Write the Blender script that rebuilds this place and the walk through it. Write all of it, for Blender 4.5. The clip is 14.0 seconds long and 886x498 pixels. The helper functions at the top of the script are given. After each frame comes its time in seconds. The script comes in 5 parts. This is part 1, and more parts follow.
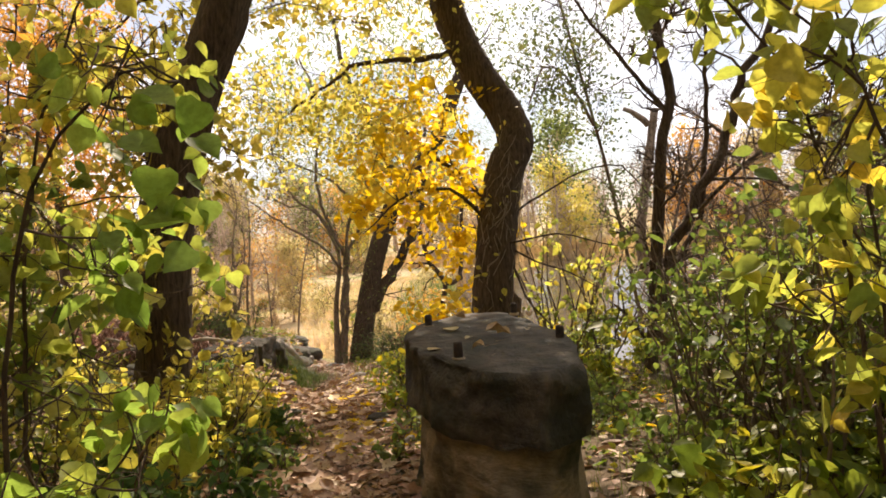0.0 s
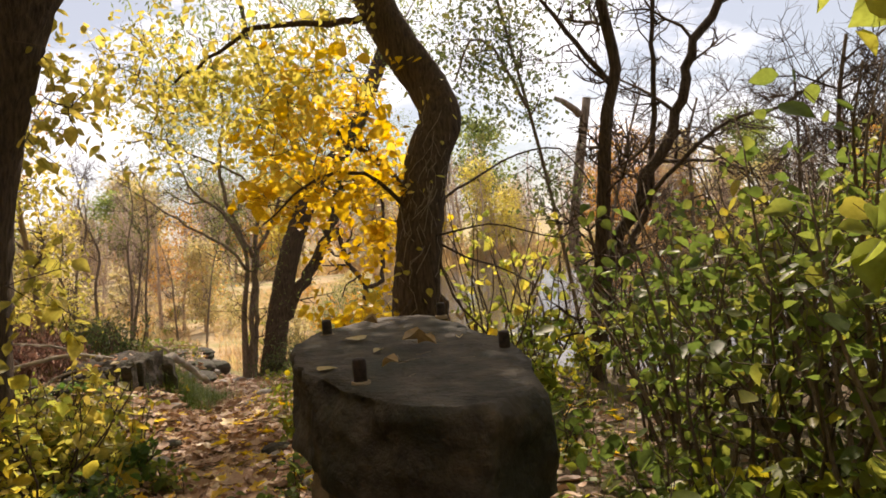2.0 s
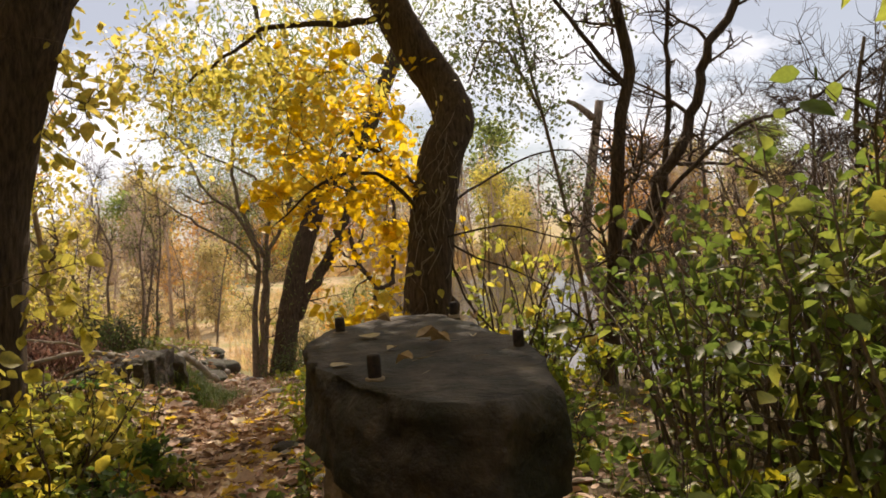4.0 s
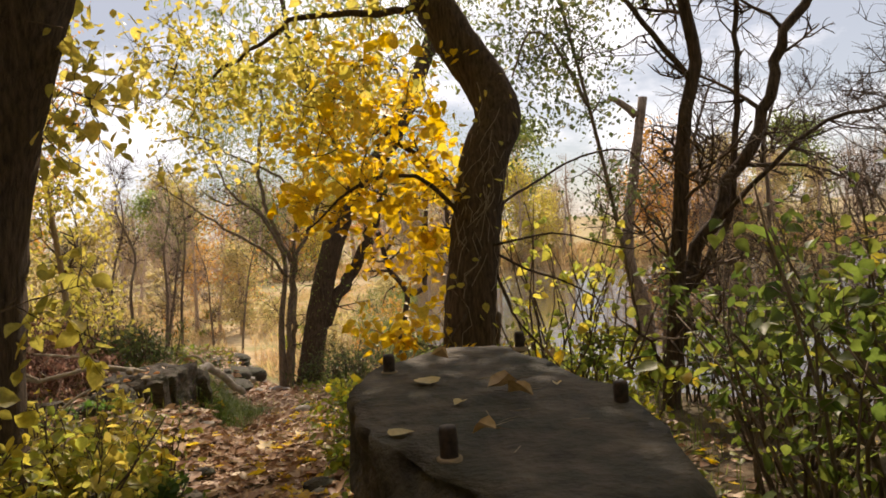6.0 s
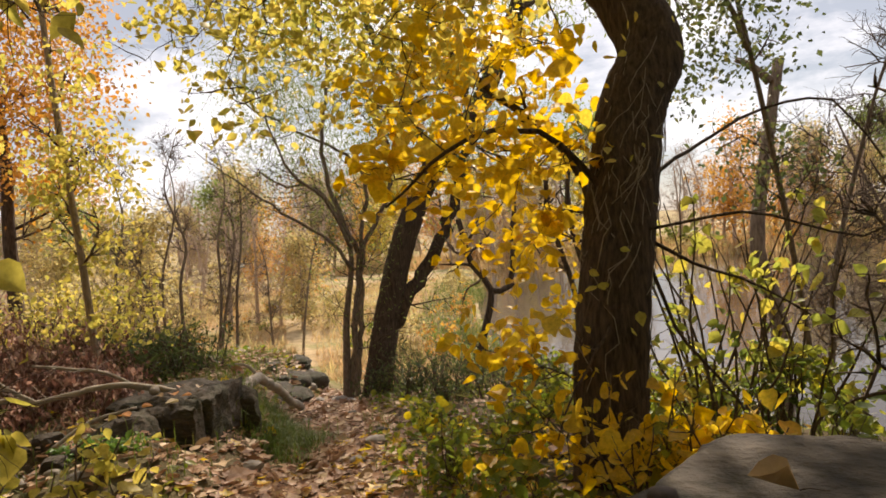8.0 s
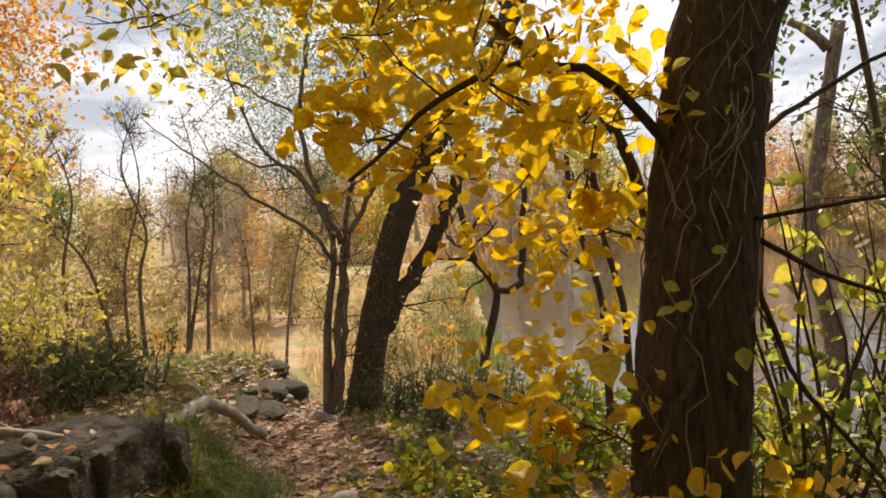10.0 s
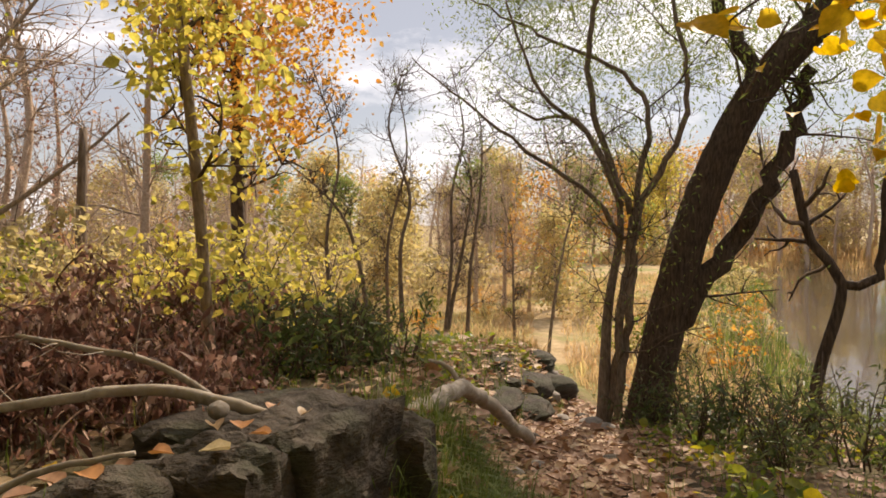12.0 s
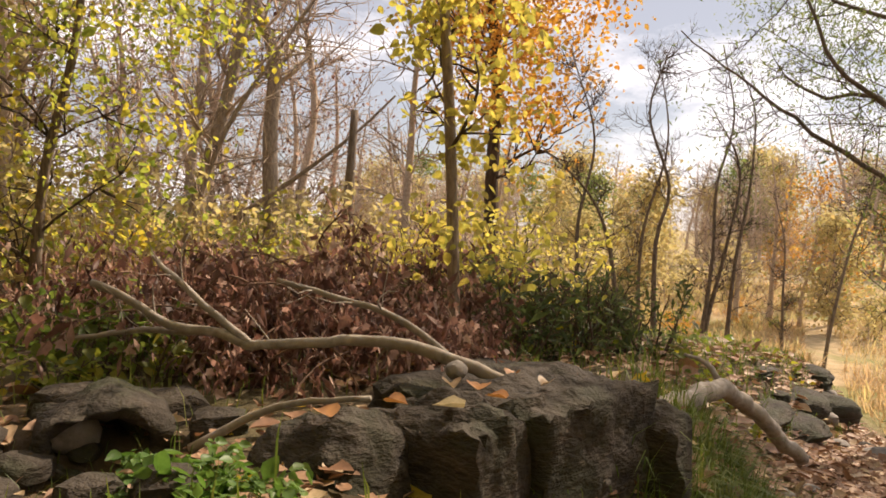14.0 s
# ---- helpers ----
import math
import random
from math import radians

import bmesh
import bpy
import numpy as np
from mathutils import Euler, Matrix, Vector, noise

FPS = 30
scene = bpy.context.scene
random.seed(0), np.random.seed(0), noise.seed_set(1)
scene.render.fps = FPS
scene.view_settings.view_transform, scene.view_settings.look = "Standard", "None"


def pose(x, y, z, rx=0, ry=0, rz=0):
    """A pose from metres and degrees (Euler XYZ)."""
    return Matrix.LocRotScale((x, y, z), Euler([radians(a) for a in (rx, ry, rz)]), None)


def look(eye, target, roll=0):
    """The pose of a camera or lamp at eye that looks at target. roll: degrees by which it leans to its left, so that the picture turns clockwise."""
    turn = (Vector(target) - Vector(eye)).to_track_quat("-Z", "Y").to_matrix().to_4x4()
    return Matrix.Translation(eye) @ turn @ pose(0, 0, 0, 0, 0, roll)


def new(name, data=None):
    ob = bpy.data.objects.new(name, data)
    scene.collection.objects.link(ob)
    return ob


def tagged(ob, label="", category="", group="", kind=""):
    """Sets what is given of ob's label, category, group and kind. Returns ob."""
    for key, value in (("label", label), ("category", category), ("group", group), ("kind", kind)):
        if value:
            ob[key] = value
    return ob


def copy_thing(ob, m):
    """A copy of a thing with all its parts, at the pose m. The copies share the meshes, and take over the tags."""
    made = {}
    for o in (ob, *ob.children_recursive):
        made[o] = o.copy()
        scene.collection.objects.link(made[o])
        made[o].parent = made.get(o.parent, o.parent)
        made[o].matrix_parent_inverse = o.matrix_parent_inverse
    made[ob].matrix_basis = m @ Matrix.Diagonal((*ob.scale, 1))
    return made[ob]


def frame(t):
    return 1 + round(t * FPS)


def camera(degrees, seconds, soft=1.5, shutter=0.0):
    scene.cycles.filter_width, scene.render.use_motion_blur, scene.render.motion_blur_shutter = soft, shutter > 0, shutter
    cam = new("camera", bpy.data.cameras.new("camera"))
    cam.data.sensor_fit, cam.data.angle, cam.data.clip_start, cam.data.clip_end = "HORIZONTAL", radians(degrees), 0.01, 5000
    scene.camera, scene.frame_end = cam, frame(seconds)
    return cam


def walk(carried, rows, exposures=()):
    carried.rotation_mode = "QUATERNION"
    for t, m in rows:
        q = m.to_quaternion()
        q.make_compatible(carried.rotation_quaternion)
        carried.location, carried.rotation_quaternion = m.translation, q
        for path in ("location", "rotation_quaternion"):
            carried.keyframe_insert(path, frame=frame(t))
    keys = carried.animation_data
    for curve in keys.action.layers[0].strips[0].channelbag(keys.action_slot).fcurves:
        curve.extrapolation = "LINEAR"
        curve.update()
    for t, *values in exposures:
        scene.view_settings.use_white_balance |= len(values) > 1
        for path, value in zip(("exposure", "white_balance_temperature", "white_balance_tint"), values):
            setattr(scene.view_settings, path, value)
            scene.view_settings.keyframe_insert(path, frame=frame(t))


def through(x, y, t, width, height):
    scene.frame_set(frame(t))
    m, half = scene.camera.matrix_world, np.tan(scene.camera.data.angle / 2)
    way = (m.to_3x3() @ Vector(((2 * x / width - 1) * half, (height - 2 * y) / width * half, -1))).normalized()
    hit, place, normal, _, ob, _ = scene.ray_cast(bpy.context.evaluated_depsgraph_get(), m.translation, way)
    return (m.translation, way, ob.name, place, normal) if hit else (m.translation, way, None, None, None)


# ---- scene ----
cam = camera(62.0, 14.0, soft=1.7)
# camera: seconds, place, turn
PATH = [
    (0, -0.000, -0.000, 1.600, 87.70, 4.50, -0.00),
    (0.5, 0.008, 0.560, 1.513, 87.76, 4.13, -2.73),
    (1, 0.120, 1.148, 1.257, 87.63, 4.75, -5.71),
    (1.5, 0.190, 1.454, 1.175, 87.79, 4.64, -5.89),
    (2, 0.120, 1.437, 1.389, 87.69, 4.87, -5.77),
    (2.5, 0.121, 1.410, 1.360, 87.79, 4.78, -5.56),
    (5, 0.077, 1.618, 1.366, 88.04, 4.31, -4.73),
    (5.5, 0.059, 1.829, 1.475, 87.98, 4.53, -4.50),
    (6, -0.061, 2.227, 1.474, 88.03, 4.26, -3.14),
    (6.5, -0.170, 2.788, 1.374, 88.08, 3.95, -1.34),
    (7, -0.282, 3.288, 1.341, 88.11, 3.67, 0.27),
    (7.5, -0.492, 3.903, 1.360, 88.08, 4.02, 1.38),
    (10, -0.529, 6.495, 1.320, 87.14, 3.18, 1.63),
    (10.5, -0.582, 6.845, 1.277, 87.21, 2.88, 1.21),
    (11, -0.690, 7.287, 1.222, 87.38, 2.22, 3.02),
    (11.5, -0.952, 7.902, 1.050, 87.80, 1.48, 10.44),
    (12, -1.249, 8.430, 0.829, 87.96, 0.89, 21.61),
    (12.5, -1.383, 8.639, 0.708, 87.84, -0.33, 34.27),
    (13, -1.412, 8.673, 0.635, 87.71, -1.28, 39.80),
    (13.5, -1.416, 8.678, 0.631, 87.84, -1.40, 40.54),
    (14, -1.407, 8.683, 0.638, 87.88, -1.52, 40.90),
]
walk(cam, [(t, pose(x, y, z, rx, ry, rz)) for t, x, y, z, rx, ry, rz in PATH],
     exposures=[(0.0, 0.84, 6800, 15), (1.0, 0.7, 6800, 15), (2.0, 0.5, 6800, 15), (5.0, 0.28, 6800, 14), (10.0, 0.26, 6800, 14), (12.0, 0.26, 6950, 15), (14.0, 0.38, 6950, 16)])

# ---- world, sun ----
SUN_AZ, SUN_EL = 8.0, 42.0          # degrees right of +y, above the horizon
world = bpy.data.worlds.new("sky")
scene.world = world
world.use_nodes = True
wn = world.node_tree
sky = wn.nodes.new("ShaderNodeTexSky")
sky.sky_type = "NISHITA"
sky.sun_disc = False
sky.sun_elevation = radians(SUN_EL)
sky.sun_rotation = radians(SUN_AZ)
sky.dust_density = 0.3
sky.ozone_density = 2.6
sky.air_density = 1.0
back = wn.nodes["Background"]
back.inputs["Strength"].default_value = 0.046
wco = wn.nodes.new("ShaderNodeTexCoord")
wmap = wn.nodes.new("ShaderNodeMapping")
wmap.inputs["Scale"].default_value = (1.0, 1.0, 2.6)
wn.links.new(wco.outputs["Generated"], wmap.inputs["Vector"])
cloud = wn.nodes.new("ShaderNodeTexNoise")
cloud.inputs["Scale"].default_value = 2.3
cloud.inputs["Detail"].default_value = 7.0
cloud.inputs["Roughness"].default_value = 0.62
wn.links.new(wmap.outputs["Vector"], cloud.inputs["Vector"])
cover = wn.nodes.new("ShaderNodeMapRange")
cover.inputs["From Min"].default_value = 0.47
cover.inputs["From Max"].default_value = 0.62
cover.inputs["To Min"].default_value = 0.3
wn.links.new(cloud.outputs["Fac"], cover.inputs["Value"])
clouded = wn.nodes.new("ShaderNodeMix")
clouded.data_type = "RGBA"
wn.links.new(cover.outputs["Result"], clouded.inputs[0])
wn.links.new(sky.outputs["Color"], clouded.inputs[6])
clouded.inputs[7].default_value = (25.0, 24.8, 25.6, 1)
wn.links.new(clouded.outputs[2], back.inputs["Color"])
sun_data = bpy.data.lights.new("sun", "SUN")
sun_data.energy = 5.0
sun_data.angle = radians(0.6)
sun_data.color = (1.0, 0.865, 0.69)
sun = new("sun", sun_data)
d_sun = Vector((math.sin(radians(SUN_AZ)) * math.cos(radians(SUN_EL)), math.cos(radians(SUN_AZ)) * math.cos(radians(SUN_EL)), math.sin(radians(SUN_EL))))
sun.matrix_world = look(d_sun * 60, (0, 0, 0))

# ---- materials ----
RNG = np.random.default_rng(7)


def nodes_of(name):
    m = bpy.data.materials.new(name)
    m.use_nodes = True
    t = m.node_tree
    t.nodes.clear()
    out = t.nodes.new("ShaderNodeOutputMaterial")
    return m, t, out


def ramp(t, stops, factor):
    r = t.nodes.new("ShaderNodeValToRGB")
    e = r.color_ramp.elements
    while len(e) < len(stops):
        e.new(0.5)
    for k, (p, c) in zip(e, stops):
        k.position, k.color = p, (*c, 1)
    t.links.new(factor, r.inputs["Fac"])
    return r.outputs["Color"]


def noise_at(t, scale, detail=4.0, stretch=(1, 1, 1), rough=0.6):
    co = t.nodes.new("ShaderNodeTexCoord")
    mp = t.nodes.new("ShaderNodeMapping")
    mp.inputs["Scale"].default_value = stretch
    n = t.nodes.new("ShaderNodeTexNoise")
    n.inputs["Scale"].default_value = scale
    n.inputs["Detail"].default_value = detail
    n.inputs["Roughness"].default_value = rough
    t.links.new(co.outputs["Object"], mp.inputs["Vector"])
    t.links.new(mp.outputs["Vector"], n.inputs["Vector"])
    return n.outputs["Fac"]


def mix(t, a, b, f, kind="MIX"):
    m = t.nodes.new("ShaderNodeMix")
    m.data_type, m.blend_type = "RGBA", kind
    for socket, v in ((m.inputs[0], f), (m.inputs[6], a), (m.inputs[7], b)):
        if hasattr(v, "is_linked"):
            t.links.new(v, socket)
        else:
            socket.default_value = v if isinstance(v, float) else (*v, 1)
    return m.outputs[2]


def bump(t, height, strength, distance):
    b = t.nodes.new("ShaderNodeBump")
    b.inputs["Strength"].default_value = strength
    b.inputs["Distance"].default_value = distance
    t.links.new(height, b.inputs["Height"])
    return b.outputs["Normal"]


def leaf_mat(name, stops, through=0.5, gloss=0.45, patchy=0.5):
    """Thin leaf: colour varies from leaf to leaf and from bough to bough; light shines through."""
    m, t, out = nodes_of(name)
    g = t.nodes.new("ShaderNodeNewGeometry")
    drift = t.nodes.new("ShaderNodeMapRange")
    drift.inputs["From Min"].default_value, drift.inputs["From Max"].default_value = 0.34, 0.66
    t.links.new(noise_at(t, 1.1, 3), drift.inputs["Value"])
    blend = t.nodes.new("ShaderNodeMix")
    blend.inputs[0].default_value = patchy
    t.links.new(g.outputs["Random Per Island"], blend.inputs[2])
    t.links.new(drift.outputs["Result"], blend.inputs[3])
    col = ramp(t, stops, blend.outputs[0])
    mott = ramp(t, [(0.3, (0.62, 0.6, 0.55)), (0.62, (1, 1, 1))], noise_at(t, 38, 3))
    col = mix(t, col, mott, 0.75, "MULTIPLY")
    p = t.nodes.new("ShaderNodeBsdfPrincipled")
    p.inputs["Roughness"].default_value = gloss
    p.inputs["Specular IOR Level"].default_value = 0.35
    tr = t.nodes.new("ShaderNodeBsdfTranslucent")
    t.links.new(col, p.inputs["Base Color"])
    sat = t.nodes.new("ShaderNodeHueSaturation")
    sat.inputs["Saturation"].default_value = 1.1
    sat.inputs["Value"].default_value = 1.35
    t.links.new(col, sat.inputs["Color"])
    t.links.new(sat.outputs["Color"], tr.inputs["Color"])
    s = t.nodes.new("ShaderNodeMixShader")
    s.inputs["Fac"].default_value = through
    t.links.new(p.outputs[0], s.inputs[1])
    t.links.new(tr.outputs[0], s.inputs[2])
    t.links.new(s.outputs[0], out.inputs["Surface"])
    return m


def solid_mat(name, dark, light, scale, stretch=(1, 1, 1), rough=0.85, relief=0.5, depth=0.02, patch=None, patch_scale=2.0, island=False):
    m, t, out = nodes_of(name)
    n = noise_at(t, scale, 6, stretch)
    col = ramp(t, [(0.3, dark), (0.7, light)], n)
    if patch:
        f = ramp(t, [(0.46, (0, 0, 0)), (0.62, (1, 1, 1))], noise_at(t, patch_scale, 5))
        col = mix(t, col, patch, f)
    if island:
        g = t.nodes.new("ShaderNodeNewGeometry")
        col = mix(t, col, ramp(t, [(0, (0.6, 0.6, 0.6)), (1, (1.25, 1.2, 1.1))], g.outputs["Random Per Island"]), 1.0, "MULTIPLY")
    p = t.nodes.new("ShaderNodeBsdfPrincipled")
    p.inputs["Roughness"].default_value = rough
    p.inputs["Specular IOR Level"].default_value = 0.25
    t.links.new(col, p.inputs["Base Color"])
    fine = noise_at(t, scale * 4, 5, stretch)
    h = t.nodes.new("ShaderNodeMath")
    h.operation = "MULTIPLY_ADD"
    t.links.new(fine, h.inputs[0])
    h.inputs[1].default_value = 0.4
    t.links.new(n, h.inputs[2])
    t.links.new(bump(t, h.outputs[0], relief, depth), p.inputs["Normal"])
    t.links.new(p.outputs[0], out.inputs["Surface"])
    return m


M_BARK = solid_mat("dark ridged bark", (0.035, 0.024, 0.017), (0.15, 0.105, 0.072), 9, (4, 4, 0.7), 0.9, 0.9, 0.035)
M_BARK_GREY = solid_mat("grey brown bark", (0.1, 0.075, 0.055), (0.28, 0.215, 0.16), 14, (3, 3, 0.8), 0.9, 0.6, 0.015)
M_BARK_PALE = solid_mat("pale tan bark", (0.2, 0.15, 0.11), (0.46, 0.37, 0.29), 14, (3, 3, 0.8), 0.9, 0.6, 0.015)
M_TWIG = solid_mat("brown twig bark", (0.06, 0.045, 0.035), (0.17, 0.125, 0.095), 20, (1, 1, 1), 0.9, 0.2, 0.003, island=True)
M_TWIG_RED = solid_mat("reddish dead twig", (0.12, 0.07, 0.05), (0.33, 0.22, 0.165), 20, (1, 1, 1), 0.9, 0.2, 0.003, island=True)
# bark colour lifted to stand in for haze and backlight on the far trees
M_TWIG_HAZE = solid_mat("twig bark paled for haze", (0.34, 0.26, 0.2), (0.62, 0.51, 0.42), 20, (1, 1, 1), 0.9, 0.2, 0.003, island=True)
M_VINE = solid_mat("dry grey vine", (0.2, 0.16, 0.13), (0.4, 0.34, 0.28), 20, rough=0.9, relief=0.2, depth=0.003, island=True)
M_DRIFT = solid_mat("bleached bare wood", (0.22, 0.185, 0.15), (0.5, 0.44, 0.37), 7, (3, 3, 3), 0.75, 0.4, 0.006, patch=(0.33, 0.28, 0.22), patch_scale=5)
M_SNAG = solid_mat("weathered snag wood", (0.1, 0.07, 0.05), (0.3, 0.23, 0.17), 8, (3, 3, 0.6), 0.85, 0.6, 0.02)
M_ROCK = solid_mat("grey ledge rock", (0.03, 0.025, 0.02), (0.11, 0.09, 0.07), 4, (1, 1, 2.2), 0.88, 1.0, 0.05, patch=(0.055, 0.055, 0.034), patch_scale=2.4)
M_STONE = solid_mat("small pale stone", (0.16, 0.14, 0.12), (0.36, 0.32, 0.28), 12, rough=0.85, relief=0.6, depth=0.01)
M_CAP = solid_mat("dark weathered concrete", (0.026, 0.021, 0.017), (0.115, 0.094, 0.074), 6.5, rough=0.82, relief=1.0, depth=0.03, patch=(0.035, 0.034, 0.026), patch_scale=2.6)
M_BASE = solid_mat("pale sandstone footing", (0.09, 0.068, 0.045), (0.42, 0.32, 0.22), 3.2, (1, 1, 2), 0.88, 0.9, 0.035, patch=(0.045, 0.045, 0.028), patch_scale=1.7)
M_IRON = solid_mat("rusted dark iron", (0.02, 0.017, 0.016), (0.075, 0.05, 0.042), 40, rough=0.6, relief=0.4, depth=0.002)
M_STRAW = leaf_mat("dry straw grass", [(0, (0.3, 0.27, 0.1)), (0.3, (0.46, 0.35, 0.18)), (0.6, (0.58, 0.42, 0.24)), (0.8, (0.5, 0.32, 0.17)), (1, (0.7, 0.56, 0.36))], 0.6, 0.7, 0.7)
M_GRASS = leaf_mat("green grass blades", [(0, (0.08, 0.13, 0.03)), (0.6, (0.17, 0.22, 0.05)), (1, (0.36, 0.34, 0.11))], 0.4, 0.5)
M_YELLOW = leaf_mat("golden yellow leaf", [(0, (0.58, 0.34, 0.05)), (0.35, (0.72, 0.5, 0.07)), (0.8, (0.8, 0.61, 0.11)), (1, (0.6, 0.55, 0.13))], 0.6)
M_LEMON = leaf_mat("lemon yellow green leaf", [(0, (0.36, 0.36, 0.1)), (0.45, (0.58, 0.52, 0.14)), (0.8, (0.72, 0.58, 0.17)), (1, (0.34, 0.36, 0.1))], 0.6)
M_MIXED = leaf_mat("green turning yellow leaf", [(0, (0.09, 0.15, 0.03)), (0.3, (0.18, 0.24, 0.045)), (0.65, (0.3, 0.32, 0.06)), (0.9, (0.52, 0.42, 0.06)), (1, (0.5, 0.28, 0.05))], 0.55)
M_SHRUB = leaf_mat("green shrub leaf", [(0, (0.08, 0.125, 0.035)), (0.45, (0.14, 0.19, 0.048)), (0.75, (0.24, 0.26, 0.065)), (0.93, (0.42, 0.37, 0.08)), (1, (0.5, 0.34, 0.07))], 0.62)
M_SPRAY = leaf_mat("olive and yellow leaf", [(0, (0.18, 0.25, 0.06)), (0.4, (0.34, 0.37, 0.09)), (0.65, (0.52, 0.48, 0.11)), (0.9, (0.68, 0.52, 0.11)), (1, (0.55, 0.32, 0.08))], 0.7)
M_BRIGHT = leaf_mat("bright green leaf", [(0, (0.16, 0.27, 0.06)), (0.6, (0.28, 0.38, 0.09)), (1, (0.5, 0.5, 0.12))], 0.68)
M_GREEN = leaf_mat("deep green leaf", [(0, (0.045, 0.095, 0.025)), (0.6, (0.09, 0.15, 0.035)), (1, (0.2, 0.24, 0.06))], 0.42, 0.58)
M_FRESH = leaf_mat("fresh green leaf", [(0, (0.09, 0.19, 0.04)), (1, (0.2, 0.31, 0.08))], 0.4)
M_WEED = leaf_mat("dull green weed leaf", [(0, (0.06, 0.09, 0.035)), (0.6, (0.13, 0.16, 0.06)), (1, (0.3, 0.28, 0.1))], 0.45)
M_WILLOW = leaf_mat("grey green willow leaf", [(0, (0.13, 0.18, 0.06)), (0.6, (0.23, 0.28, 0.095)), (1, (0.4, 0.39, 0.14))], 0.68, 0.85)
M_ORANGE = leaf_mat("orange leaf", [(0, (0.48, 0.22, 0.06)), (0.5, (0.62, 0.35, 0.1)), (1, (0.68, 0.48, 0.16))], 0.55)
# palest stop raised to imitate sunlit highlights on the brush
M_RUST = leaf_mat("withered brown leaf", [(0, (0.07, 0.035, 0.03)), (0.4, (0.2, 0.105, 0.08)), (0.7, (0.4, 0.24, 0.19)), (1, (0.7, 0.54, 0.45))], 0.5, 0.5, 0.2)
M_LITTER = leaf_mat("fallen leaf", [(0, (0.19, 0.095, 0.055)), (0.35, (0.34, 0.19, 0.105)), (0.7, (0.47, 0.3, 0.185)), (0.9, (0.58, 0.44, 0.27)), (1, (0.56, 0.37, 0.1))], 0.12, 0.6, 0.2)
M_FAR = leaf_mat("olive gold leaf", [(0, (0.38, 0.33, 0.18)), (0.5, (0.5, 0.43, 0.21)), (0.8, (0.6, 0.48, 0.22)), (1, (0.55, 0.36, 0.18))], 0.65)


def water_mat():
    m, t, out = nodes_of("river water")
    p = t.nodes.new("ShaderNodeBsdfPrincipled")
    p.inputs["Base Color"].default_value = (0.085, 0.07, 0.05, 1)
    p.inputs["Roughness"].default_value = 0.06
    p.inputs["IOR"].default_value = 1.33
    n = noise_at(t, 1.4, 3, (1, 0.5, 1))
    t.links.new(bump(t, n, 0.22, 0.03), p.inputs["Normal"])
    t.links.new(p.outputs[0], out.inputs["Surface"])
    return m


M_WATER = water_mat()

# ---- mesh helpers ----


class Geo:
    """Gathers vertices and faces of one mesh."""

    def __init__(self):
        self.v, self.f, self.n = [], [], 0

    def add(self, verts, faces):
        verts = np.asarray(verts, float).reshape(-1, 3)
        self.v.append(verts)
        self.f.extend([tuple(int(i) + self.n for i in q) for q in faces])
        self.n += len(verts)

    def mesh(self, name, material, smooth=True):
        me = bpy.data.meshes.new(name)
        me.from_pydata(np.concatenate(self.v).tolist() if self.v else [], [], self.f)
        me.materials.append(material)
        if smooth:
            me.shade_smooth()
        me.update()
        return me


def part(name, geo, material, parent, label="", smooth=True, kind=""):
    me = geo.mesh(name, material, smooth) if isinstance(geo, Geo) else geo
    ob = new(name, me)
    ob.parent = parent
    if parent is not None:
        ob.matrix_parent_inverse = parent.matrix_world.inverted()
    return tagged(ob, label=label, kind=kind)


def base_at(name, p, label, category, group="", kind=""):
    e = new(name)
    e.empty_display_size = 0.1
    e.matrix_world = Matrix.Translation(p)
    return tagged(e, label, category, group, kind)


def curve(points, step=0.25):
    """Catmull-Rom through the points, about step metres apart."""
    p = np.asarray(points, float)
    q = np.vstack([2 * p[0] - p[1], p, 2 * p[-1] - p[-2]])
    out = []
    for i in range(1, len(q) - 2):
        n = max(2, int(np.linalg.norm(q[i + 1] - q[i]) / step))
        for u in np.arange(n) / n:
            a, b, c, d = q[i - 1], q[i], q[i + 1], q[i + 2]
            out.append(0.5 * (2 * b + (c - a) * u + (2 * a - 5 * b + 4 * c - d) * u * u + (3 * b - a - 3 * c + d) * u ** 3))
    out.append(p[-1])
    return np.array(out)


